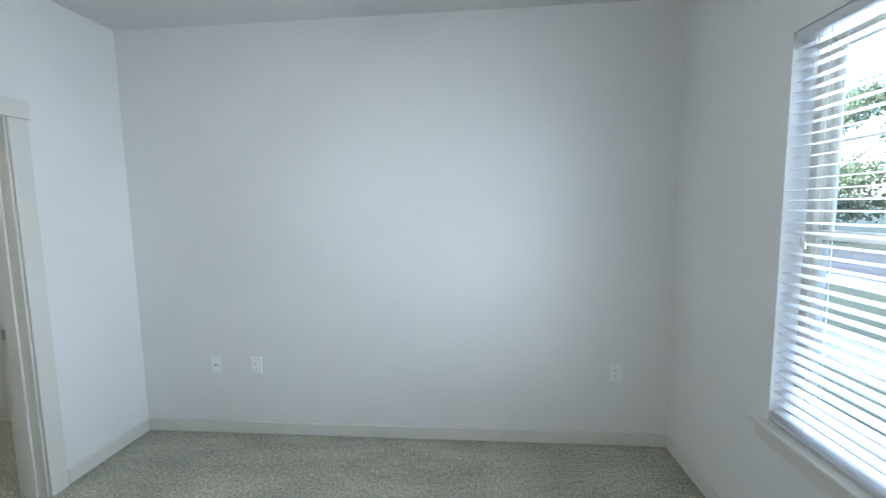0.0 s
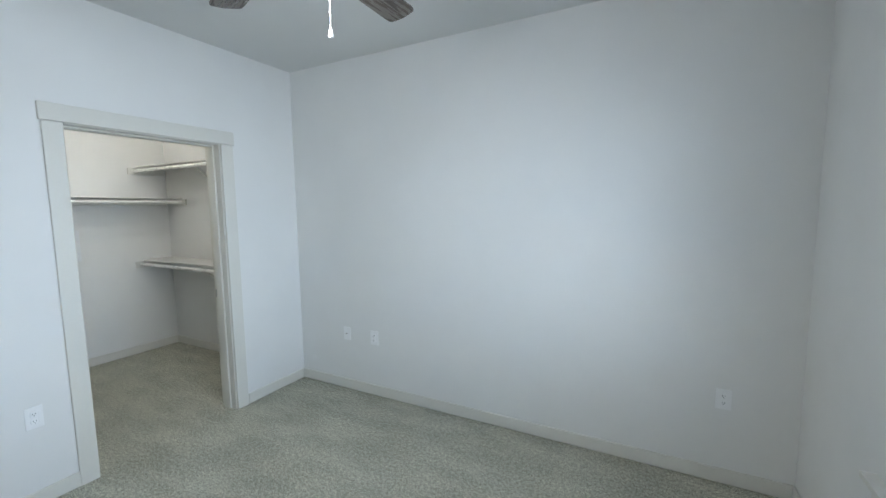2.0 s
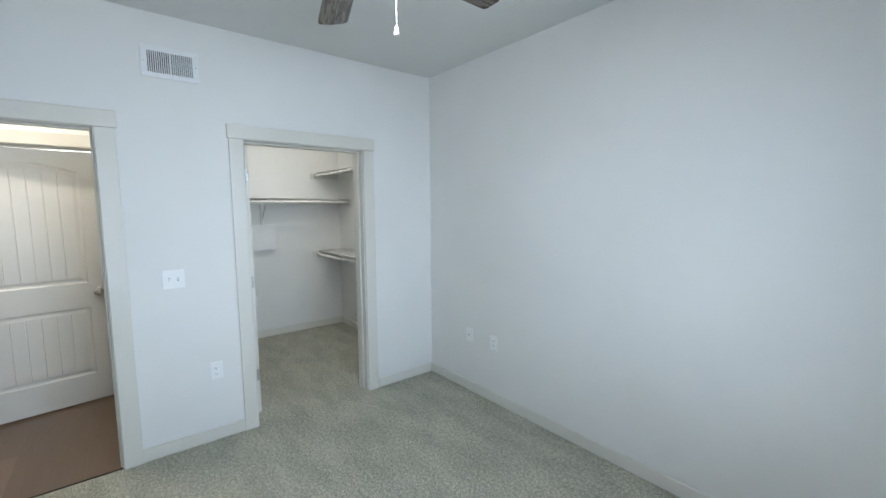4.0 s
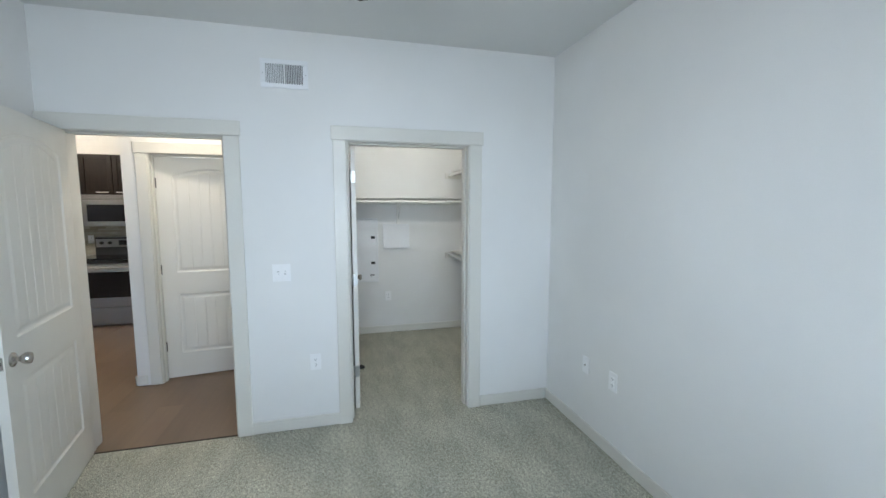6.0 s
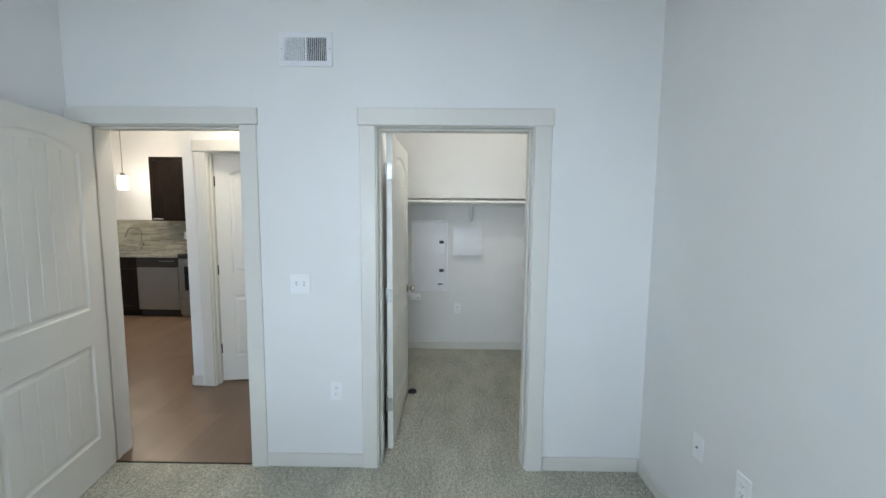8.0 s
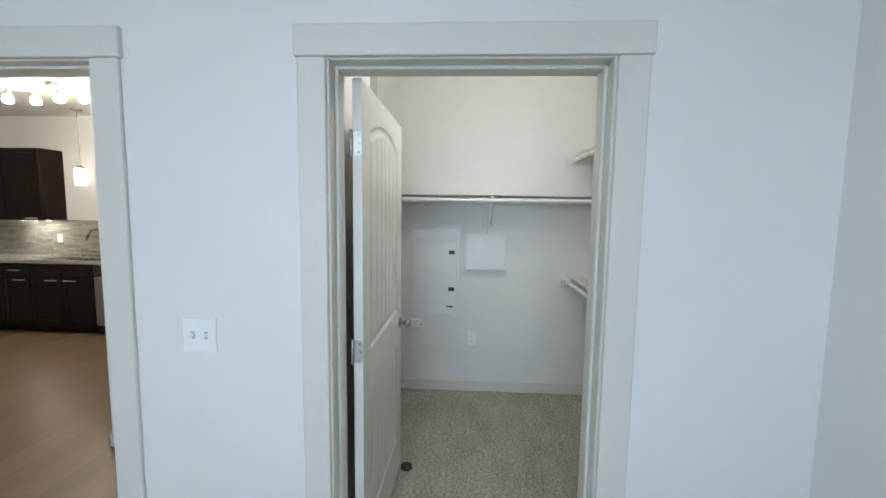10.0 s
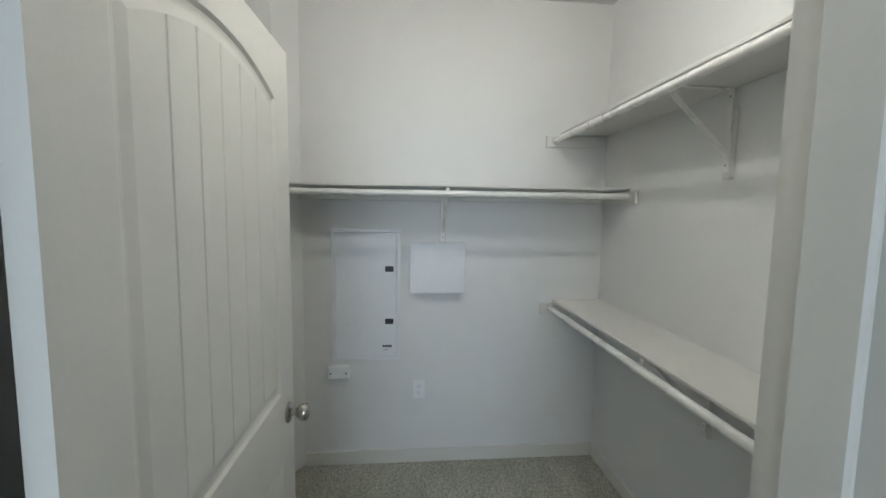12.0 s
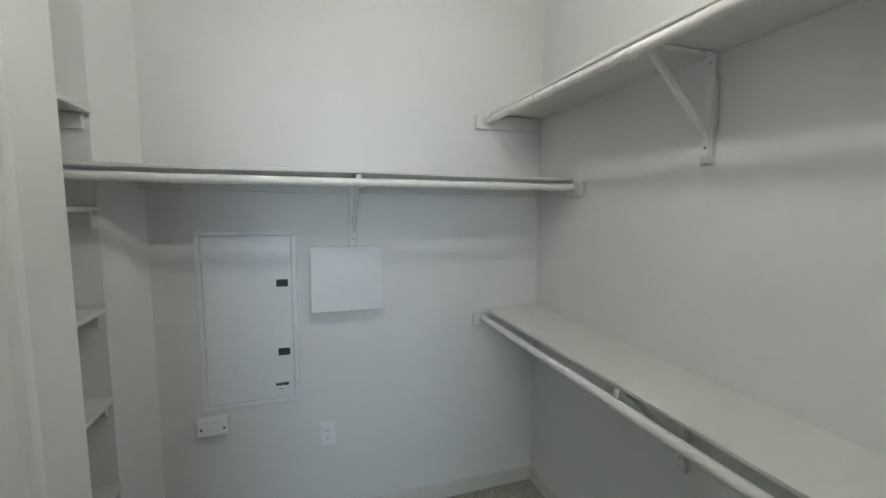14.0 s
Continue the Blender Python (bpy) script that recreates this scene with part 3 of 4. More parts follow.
def blinds():
    b = thing("window_blinds", pose(XE + 0.029, 0, 0), "white two-inch horizontal blinds, lowered with slats open", "blinds")
    y0, y1 = WY0 + 0.008, WY1 - 0.008
    bar("headrail", BLIND, b, (-0.028, 0.028, y0, y1, WZ1 - 0.040, WZ1 - 0.002), 0.003)
    bar("bottom_rail", BLIND, b, (-0.026, 0.026, y0, y1, WZ0 + 0.004, WZ0 + 0.020), 0.004)
    sm = bmesh.new()
    outline = [(-0.0255, 0.0), (-0.0130, 0.0022), (0.0, 0.0030), (0.0130, 0.0022), (0.0255, 0.0), (0.0130, -0.0006), (0.0, 0.0002), (-0.0130, -0.0006)]
    lo = [sm.verts.new((p[0], y0, p[1])) for p in outline]
    hi = [sm.verts.new((p[0], y1, p[1])) for p in outline]
    sm.faces.new(lo)
    sm.faces.new(hi)
    for k in range(8):
        sm.faces.new((lo[k], lo[(k + 1) % 8], hi[(k + 1) % 8], hi[k]))
    first = part("slat", sm, BLIND, b)
    n = 36
    rnd = random.Random(3)
    for k in range(n):
        ob = first if k == 0 else first.copy()
        if k:
            scene.collection.objects.link(ob)
        ob.location = (0, 0, WZ0 + 0.052 + k * (WZ1 - WZ0 - 0.115) / (n - 1))
        ob.rotation_euler = (rnd.uniform(-0.0015, 0.0015), radians(-4 + rnd.uniform(-1.2, 1.2)), 0)
    for y in (WY1 - 0.17, (WY0 + WY1) / 2 + 0.27, (WY0 + WY1) / 2 - 0.27, WY0 + 0.17):
        for x in (-0.0262, 0.0262):
            part("ladder_cord", tube(bmesh.new(), [(x, y, WZ0 + 0.01), (x, y, WZ1 - 0.05)], 0.0011, 5), CABLE, b)
    for dy in (0.0, 0.012):
        part("lift_cord", tube(bmesh.new(), [(-0.034, WY1 - 0.115 - dy, WZ1 - 0.06), (-0.036, WY1 - 0.116 - dy, 1.42 - dy)], 0.0012, 5), CABLE, b)
        part("tassel", turned(bmesh.new(), [(0.002, 0.02), (0.006, 0.0), (0.007, -0.014), (0.0, -0.016)], (-0.036, WY1 - 0.116 - dy, 1.41 - dy), "Z", 10), CABLE, b, "", True)


window()
blinds()
# frame and pane for the added daylight opening, never in view
lw = thing("added_window", pose(0, 0, 0), "plain vinyl window, unseen, added to let daylight into the living area", "window", kind="structure")
for e in ((LY0, LY1, LZ0, LZ0 + 0.05), (LY0, LY1, LZ1 - 0.05, LZ1), (LY0, LY0 + 0.05, LZ0, LZ1), (LY1 - 0.05, LY1, LZ0, LZ1), ((LY0 + LY1) / 2 - 0.03, (LY0 + LY1) / 2 + 0.03, LZ0, LZ1)):
    bar("window_frame", VINYL, lw, (XE + 0.09, XE + 0.15, *e), 0.003)
lp = bar("pane", GLASS, lw, (XE + 0.118, XE + 0.122, LY0 + 0.04, LY1 - 0.04, LZ0 + 0.04, LZ1 - 0.04))
lp.visible_shadow = False


# ---- ceiling fan ----
def ceiling_fan():
    f = thing("ceiling_fan", pose(-0.394, 0.989, HC), "five-blade ceiling fan with dark wood blades and a lit bowl", "ceiling fan")
    part("canopy", turned(bmesh.new(), [(0.072, 0.0), (0.070, -0.02), (0.045, -0.06), (0.016, -0.075), (0.014, -0.08)], seg=32), NICKEL, f, "", True)
    part("downrod", tube(bmesh.new(), [(0, 0, -0.07), (0, 0, -0.19)], 0.013, 14), NICKEL, f)
    part("motor", turned(bmesh.new(), [(0.03, -0.17), (0.075, -0.185), (0.135, -0.215), (0.145, -0.25), (0.140, -0.30), (0.095, -0.335), (0.07, -0.345), (0.0, -0.346)], seg=40), NICKEL, f, "brushed nickel motor housing", True)
    part("light_fitter", turned(bmesh.new(), [(0.06, -0.34), (0.085, -0.36), (0.11, -0.375), (0.11, -0.385), (0.0, -0.386)], seg=32), NICKEL, f, "", True)
    part("bowl", turned(bmesh.new(), [(0.112, -0.384), (0.116, -0.40), (0.108, -0.43), (0.085, -0.455), (0.05, -0.463), (0.0, -0.467)], seg=32), FANGLASS, f, "lit frosted glass bowl", True)
    blade = iron = None
    for k in range(5):
        a = radians(90 + 72 * k)
        if blade is None:
            r0, r1, w0, w1, c = 0.185, 0.612, 0.054, 0.064, 0.022
            outline = [(r0, -w0), (r1 - c, -w1)]
            outline += [(r1 - c + c * math.sin(t), -w1 + c - c * math.cos(t)) for t in (0.5, 1.0, 1.5)]
            outline += [(r1 + 0.008, 0.0)]
            outline += [(r1 - c + c * math.sin(t), w1 - c + c * math.cos(t)) for t in (1.5, 1.0, 0.5)]
            outline += [(r1 - c, w1), (r0, w0)]
            blade = part("blade", prism(bmesh.new(), outline, "Z", -0.004, 0.004), BLADE, f, "dark grey-brown wooden blade")
            bmi = box(bmesh.new(), 0.10, 0.25, -0.018, 0.018, -0.010, -0.005, 0.002)
            iron = part("blade_iron", bmi, NICKEL, f)
            bo, io = blade, iron
        else:
            bo, io = blade.copy(), iron.copy()
            scene.collection.objects.link(bo)
            scene.collection.objects.link(io)
        for o in (bo, io):
            o.matrix_basis = pose(0, 0, -0.357, 0, 0, math.degrees(a)) @ pose(0, 0, 0, -11.0, 0, 0)
    px, py = 0.034, 0.126
    part("pull_chain", tube(bmesh.new(), [(px, py, -0.36), (px, py, -0.595)], 0.0008, 6), WHITE, f)
    bm = bmesh.new()
    for k in range(34):
        bmesh.ops.create_icosphere(bm, subdivisions=1, radius=0.0015, matrix=Matrix.Translation((px, py, -0.37 - k * 0.0066)))
    part("bead_chain", bm, WHITE, f)
    part("chain_joint", turned(bmesh.new(), [(0.0, 0.006), (0.004, 0.004), (0.004, -0.004), (0.0, -0.006)], (px, py, -0.541), "Z", 10), NICKEL, f, "", True)
    part("pull_knob", turned(bmesh.new(), [(0.002, -0.588), (0.005, -0.592), (0.0085, -0.612), (0.0085, -0.618), (0.0, -0.619)], (px, py, 0), "Z", 14), WHITE, f, "small white pull knob", True)


ceiling_fan()


# ---- wall plates and vent ----
def wall_plate(name, m, w, h, kind_of, label, group=""):
    """Local x across the wall, z up, y out of the wall (negative)."""
    o = thing(name, m, label, "outlet" if kind_of != "switch" else "light switch", group)
    bm = bmesh.new()
    box(bm, -w / 2, w / 2, -0.006, 0.0, -h / 2, h / 2, bevel=0.003, seg=2)
    part("cover", bm, WHITE, o)
    if kind_of == "outlet":
        for z in (-0.0195, 0.0195):
            s = bar("socket", WHITE, o, (-0.0165, 0.0165, -0.0085, -0.005, z - 0.0135, z + 0.0135), 0.003)
            for x, hh in ((-0.006, 0.0042), (0.006, 0.0035)):
                bar("slot", SLOT, s, (x - 0.0011, x + 0.0011, -0.0090, -0.0082, z + 0.002 - hh, z + 0.002 + hh))
            part("slot", turned(bmesh.new(), [(0.0024, -0.0082), (0.0024, -0.0090)], (0, 0, z - 0.0085), "Y", 10), SLOT, s)
        part("screw", turned(bmesh.new(), [(0.003, -0.006), (0.003, -0.0072)], (0, 0, 0), "Y", 10), WHITE, o)
    elif kind_of == "coax":
        part("jack", turned(bmesh.new(), [(0.0055, -0.006), (0.0055, -0.010), (0.0045, -0.010), (0.0045, -0.016), (0.0, -0.016)], (0, 0, 0), "Y", 12), NICKEL, o, "", True)
        for z in (-0.042, 0.042):
            part("screw", turned(bmesh.new(), [(0.003, -0.006), (0.003, -0.0072)], (0, 0, z), "Y", 10), WHITE, o)
    else:
        for x in (-0.023, 0.023):
            # flat grey rectangle painted in for the shaded hole round the toggle
            t = bar("toggle_hole_shade", HOLESHADE, o, (x - 0.0055, x + 0.0055, -0.0068, -0.0055, -0.013, 0.013))
            bm = bmesh.new()
            up = 1 if x > 0 else -1
            prism(bm, [(-0.006, -0.005), (-0.018, up * 0.004), (-0.018, up * 0.011), (-0.006, 0.005)], "X", x - 0.0042, x + 0.0042)
            part("toggle", bm, WHITE, t)
            for z in (-0.030, 0.030):
                part("screw", turned(bmesh.new(), [(0.0032, -0.006), (0.0032, -0.0074)], (x, 0, z), "Y", 10), WHITE, o)
    return o


wall_plate("coax_plate", pose(-1.731, YN, 0.492), 0.072, 0.116, "coax", "white cable jack plate low on the bedroom wall", "bedroom wall plates")
wall_plate("wall_outlet", pose(-1.440, YN, 0.492), 0.078, 0.120, "outlet", "white duplex outlet beside the cable jack", "bedroom wall plates")
wall_plate("wall_outlet", pose(0.967, YN, 0.489), 0.074, 0.116, "outlet", "white duplex outlet near the window corner", "bedroom wall plates")
wall_plate("wall_outlet", pose(XW, 0.840, 0.486, 0, 0, 90), 0.074, 0.118, "outlet", "white duplex outlet between the two doorways", "bedroom wall plates")
wall_plate("light_switch", pose(XW, 0.636, 1.140, 0, 0, 90), 0.118, 0.120, "switch", "white double toggle switch between the two doorways")
wall_plate("wall_outlet", pose(XB, 1.612, 0.470, 0, 0, 90), 0.072, 0.118, "outlet", "white duplex outlet low on the closet back wall")


def vent():
    v = thing("wall_vent", pose(XW, 0.703, 2.462, 0, 0, 90), "white stamped-steel supply vent with two banks of louvres", "vent")
    w, h = 0.296, 0.182
    # near-black sheet in place of the duct's shade between the louvres
    bar("duct_shade", SLOT, v, (-0.115, 0.115, -0.0025, -0.0005, -0.062, 0.062))
    bm = bmesh.new()
    for e in ((-w / 2, w / 2, 0.062, h / 2), (-w / 2, w / 2, -h / 2, -0.062), (-w / 2, -0.115, -0.062, 0.062), (0.115, w / 2, -0.062, 0.062), (-0.006, 0.006, -0.062, 0.062)):
        box(bm, e[0], e[1], -0.012, -0.0005, e[2], e[3], bevel=0.002)
    part("frame", bm, ENAMEL, v)
    bm = bmesh.new()
    box(bm, -0.0006, 0.0006, -0.0049, 0.0049, -0.062, 0.062)
    first = part("louvre", bm, ENAMEL, v)
    for side in (-1, 1):
        for k in range(10):
            o = first if (side, k) == (-1, 0) else first.copy()
            if o is not first:
                scene.collection.objects.link(o)
            o.matrix_basis = pose(side * (0.0135 + k * 0.0105), -0.010, 0, 0, 0, side * 42)
    bar("damper_lever", ENAMEL, v, (-0.136, -0.134, -0.016, -0.010, -0.030, 0.030))
    for x in (-0.134, 0.134):
        part("screw", turned(bmesh.new(), [(0.004, -0.012), (0.003, -0.0145), (0.0, -0.0148)], (x, 0, 0.0), "Y", 10), ZINC, v, "", True)


vent()


# ---- closet: shelves, rods, boxes ----
def closet_shelf(name, m, length, brackets, label, end_cleats=(True, True)):
    """Local x along the wall, wall at y = 0, shelf towards -y, its top at z = 0."""
    s = thing(name, m, label, "closet shelf", "closet shelves")
    bm = bmesh.new()
    n = 24
    d, th = 0.300, 0.0135
    xs = [0.002 + (length - 0.004) * k / n for k in range(n + 1)]
    rows = []
    for x in xs:
        near = min(abs(x - q) for q in brackets) if brackets else 0
        sag = -0.0035 * (1 - math.cos(min(1.0, near / 0.6) * math.pi)) / 2
        rows.append([bm.verts.new(p) for p in ((x, -0.001, 0), (x, -d + 0.002, sag), (x, -d, sag - 0.002), (x, -d, sag - th + 0.002), (x, -d + 0.002, sag - th), (x, -0.001, -th))])
    for a, b in zip(rows, rows[1:]):
        for k in range(6):
            bm.faces.new((a[k], a[(k + 1) % 6], b[(k + 1) % 6], b[k]))
    bm.faces.new(rows[0])
    bm.faces.new(rows[-1])
    part("board", bm, SHELF, s)
    if not end_cleats[0]:
        bar("back_cleat", SHELF, s, (0.02, length - 0.02, -0.019, -0.0005, -0.085, -0.0215), 0.002)
    for side, on in zip((0, 1), end_cleats):
        if on:
            x0, x1 = (0.0005, 0.0195) if side == 0 else (length - 0.0195, length - 0.0005)
            bar("end_cleat", SHELF, s, (x0, x1, -0.380, -0.020, -0.090, -0.0215), 0.002)
            xr = x1 if side == 0 else x0
            sx = 1 if side == 0 else -1
            part("rod_socket", turned(bmesh.new(), [(0.024, 0.0), (0.024, sx * 0.005), (0.0185, sx * 0.012)], (xr, -0.323, -0.050), "X", 20), SHELF, s, "", True)
    part("rod", tube(bmesh.new(), [(0.020, -0.323, -0.050), (length / 3, -0.323, -0.051), (2 * length / 3, -0.323, -0.051), (length - 0.020, -0.323, -0.050)], 0.0165, 18), ROD, s, "white round hanging rod", True)
    for x in brackets:
        bm = bmesh.new()
        box(bm, x - 0.013, x + 0.013, -0.0245, -0.020, -0.320, -0.018, 0.001)
        box(bm, x - 0.011, x + 0.011, -0.292, -0.0205, -0.0205, -0.0175, 0.0008)
        b = part("bracket", bm, ROD, s, "white steel shelf and rod bracket")
        bm = bmesh.new()
        prism(bm, [(-0.0225, -0.268), (-0.0225, -0.246), (-0.262, -0.0205), (-0.284, -0.0205)], "X", x - 0.0065, x + 0.0065)
        part("brace", bm, ROD, b)
        bm = bmesh.new()
        pts = [(-0.296, -0.020), (-0.300, -0.030)] + [(-0.323 + 0.0205 * math.cos(t), -0.050 - 0.0205 * math.sin(t)) for t in [0.0, 0.4, 0.8, 1.2, 1.6, 2.0, 2.4, 2.8, 3.2]]
        inner = [(-0.293, -0.020), (-0.297, -0.030)] + [(-0.323 + 0.0172 * math.cos(t), -0.050 - 0.0172 * math.sin(t)) for t in [0.0, 0.4, 0.8, 1.2, 1.6, 2.0, 2.4, 2.8, 3.2]]
        for (a, c), (i, j) in zip(zip(pts, pts[1:]), zip(inner, inner[1:])):
            prism(bm, [a, c, j, i], "X", x - 0.010, x + 0.010)
        part("rod_hook", bm, ROD, b)
        bar("wall_block", SHELF, b, (x - 0.018, x + 0.018, -0.0200, -0.0006, -0.345, -0.090), 0.002)
        for z in (-0.045, -0.295):
            bm = bmesh.new()
            bmesh.ops.create_uvsphere(bm, u_segments=8, v_segments=5, radius=0.0045, matrix=Matrix.Translation((x, -0.0245, z)))
            part("screw", bm, ZINC, b)
    return s


LN = XW2 - XB
closet_shelf("closet_shelf", pose(XB, YC, 2.044), LN, [0.985, 1.80], "upper painted shelf with hanging rod on the long wall")
closet_shelf("closet_shelf", pose(XB, YC, 1.030), LN, [0.975, 1.80], "lower painted shelf with hanging rod on the long wall")
closet_shelf("closet_shelf", pose(XB, 0.560, 1.707, 0, 0, 90), YC - 0.560, [1.185], "painted shelf with hanging rod on the closet back wall", (False, True))


def linen_shelf(z):
    s = thing("linen_shelf", pose(0, 0, z), "painted shelf board in the niche behind the closet door", "linen shelf", "linen shelves")
    bar("board", SHELF, s, (-4.284, -3.242, YCS + 0.002, 0.826, -0.017, 0.0), 0.002)
    bar("end_cleat", SHELF, s, (-4.284, -4.266, YCS + 0.03, 0.80, -0.075, -0.0175), 0.002)
    bar("end_cleat", SHELF, s, (-3.260, -3.2415, YCS + 0.03, 0.80, -0.075, -0.0175), 0.002)
    bar("back_cleat", SHELF, s, (-4.265, -3.261, YCS + 0.0005, YCS + 0.019, -0.075, -0.0175), 0.002)


for z in (1.905, 1.556, 1.180, 0.830, 0.470):
    linen_shelf(z)
# thin near-black strip across the closet wall above the open door
tagged(bar("wall_dark_line", SLOT, None, (-3.190, -2.60, 0.9985, 1.0018, 2.372, 2.378)), "thin dark line across the painted closet wall", "joint", kind="structure")


def breaker_panel():
    p = thing("breaker_panel", pose(XB, 1.292, 1.058, 0, 0, 90), "white painted flush electrical panel with a hinged cover", "electrical panel")
    w, h = 0.404, 0.796
    bm = bmesh.new()
    r = 0.022
    for e in ((-w / 2, w / 2, -h / 2, -h / 2 + r), (-w / 2, w / 2, h / 2 - r, h / 2), (-w / 2, -w / 2 + r, -h / 2 + r, h / 2 - r), (w / 2 - r, w / 2, -h / 2 + r, h / 2 - r)):
        box(bm, e[0], e[1], -0.011, -0.0005, e[2], e[3], bevel=0.004, seg=2)
    part("rim", bm, ENAMEL, p)
    bm = bmesh.new()
    box(bm, -w / 2 + r + 0.002, w / 2 - r - 0.002, -0.008, -0.001, -h / 2 + r + 0.002, h / 2 - r - 0.002, bevel=0.0015)
    d = part("cover", bm, ENAMEL, p)
    for z in (0.273, 0.10, -0.09, -0.285):
        bar("hinge", ENAMEL, d, (-w / 2 + r - 0.004, -w / 2 + r + 0.008, -0.0125, -0.0075, z - 0.015, z + 0.015), 0.0015)
    for z in (0.160, -0.158):
        l = bar("latch", BLACK, d, (0.113, 0.163, -0.0105, -0.0075, z - 0.0165, z + 0.0165), 0.001, "black plastic slide latch")
        bar("grip", SLOT, l, (0.122, 0.154, -0.0125, -0.0100, z - 0.007, z + 0.007), 0.001)
    for k, (x, ww) in enumerate(((0.0985, 0.0105), (0.1115, 0.0125), (0.1260, 0.0125), (0.1400, 0.0125))):
        bar("maker_mark", BLACK, d, (x, x + ww, -0.0085, -0.0078, -0.318, -0.304))
    bar("small_print", SLOT, d, (0.104, 0.130, -0.0083, -0.0078, -0.3345, -0.3320))


def steel_box():
    p = thing("wall_cabinet", pose(XB, 1.715, 1.232, 0, 0, 90), "small white enamelled steel box on the closet wall", "wall cabinet")
    bm = bmesh.new()
    box(bm, -0.160, 0.160, -0.044, -0.0005, -0.147, 0.147, bevel=0.002)
    part("body", bm, ENAMEL, p)
    bm = bmesh.new()
    box(bm, -0.164, 0.164, -0.0545, -0.0450, -0.151, 0.151, bevel=0.003, seg=2)
    part("lid", bm, ENAMEL, p)


def junction_box():
    p = thing("junction_box", pose(XB, 1.131, 0.598, 0, 0, 90), "small white plastic surface junction box under the panel", "junction box")
    bm = bmesh.new()
    box(bm, -0.062, 0.062, -0.042, -0.0005, -0.036, 0.036, bevel=0.007, seg=3)
    b = part("body", bm, WHITE, p)
    for x in (-0.045, 0.045):
        part("screw", turned(bmesh.new(), [(0.005, -0.0418), (0.005, -0.0428)], (x, 0, -0.004), "Y", 10), SLOT, b)


breaker_panel()
steel_box()
junction_box()
stop = thing("door_stop", pose(-3.303, 1.205, 0.0), "round black rubber door stop on the carpet", "door stop")
part("puck", turned(bmesh.new(), [(0.036, 0.0), (0.036, 0.012), (0.030, 0.020), (0.012, 0.024), (0.0, 0.0245)], seg=24), RUBBER, stop, "", True)
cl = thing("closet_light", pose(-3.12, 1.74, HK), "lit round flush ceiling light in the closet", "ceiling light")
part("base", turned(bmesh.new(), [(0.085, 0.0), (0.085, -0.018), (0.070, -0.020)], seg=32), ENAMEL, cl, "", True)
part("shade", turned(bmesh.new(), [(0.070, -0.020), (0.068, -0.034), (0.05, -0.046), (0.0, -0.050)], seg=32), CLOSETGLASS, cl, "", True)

# fixture made up round the hall fill lamp, out of view
hl = thing("hall_fill_light", pose(-2.93, -0.22, HC), "unseen round flush ceiling light added to brighten the hall", "ceiling light")
part("base", turned(bmesh.new(), [(0.11, 0.0), (0.11, -0.018), (0.10, -0.020)], seg=32), ENAMEL, hl, "", True)
part("shade", turned(bmesh.new(), [(0.10, -0.020), (0.096, -0.034), (0.07, -0.046), (0.0, -0.050)], seg=32), CLOSETGLASS, hl, "", True)


# ---- kitchen ----
XF = -5.600      # front of the base cabinets
XU = -5.870      # front of the wall cabinets
GAP = 0.0025


def shaker(parent, name, x, y0, y1, z0, z1, pull=None):
    """A framed front facing +x with a bar pull."""
    rail = 0.058
    d = bar(name, CAB, parent, (x - 0.020, x - 0.010, y0 + GAP, y1 - GAP, z0 + GAP, z1 - GAP))
    a, b, c, e = y0 + GAP, y1 - GAP, z0 + GAP, z1 - GAP
    for s in ((a, a + rail, c, e), (b - rail, b, c, e), (a + rail, b - rail, c, c + rail), (a + rail, b - rail, e - rail, e)):
        if s[3] - s[2] > 0.01:
            bar("frame_rail", CAB, d, (x - 0.010, x, *s), 0.0015)
    if pull:
        py, pz = pull
        bm = tube(bmesh.new(), [(x + 0.028, py - 0.075, pz), (x + 0.028, py + 0.075, pz)], 0.0055, 10)
        for q in (-0.055, 0.055):
            tube(bm, [(x, py + q, pz), (x + 0.028, py + q, pz)], 0.004, 8)
        part("bar_pull", bm, PULL, d, "brushed steel bar pull", True)
    return d


def base_cabinet(y0, y1, doors, drawer):
    c = thing("base_cabinet", pose(0, 0, ZV), "dark espresso kitchen base cabinet with steel bar pulls", "kitchen cabinet", "kitchen base cabinets")
    bar("body", CAB, c, (XK + 0.005, XF - 0.0205, y0, y1, 0.10, 0.872))
    bar("toe_kick", CAB, c, (XK + 0.005, XF - 0.075, y0, y1, 0.0, 0.10))
    n = len(doors)
    for k in range(n):
        a, b = y0 + (y1 - y0) * k / n, y0 + (y1 - y0) * (k + 1) / n
        py = a + 0.12 if doors[k] == "l" else b - 0.12
        shaker(c, "door", XF, a, b, 0.105, 0.700 if drawer else 0.865, (py, 0.665))
        if drawer:
            dr = bar("drawer", CAB, c, (XF - 0.020, XF, a + GAP, b - GAP, 0.705, 0.866), 0.002)
            if drawer == "pull":
                bm = tube(bmesh.new(), [(XF + 0.028, (a + b) / 2 - 0.08, 0.785), (XF + 0.028, (a + b) / 2 + 0.08, 0.785)], 0.0055, 10)
                part("bar_pull", bm, PULL, dr, "brushed steel bar pull", True)
    return c


base_cabinet(YK + 0.004, -4.12, "r", "pull")
base_cabinet(-4.118, -3.765, "r", "pull")
base_cabinet(-3.763, -2.945, "rl", "blank")


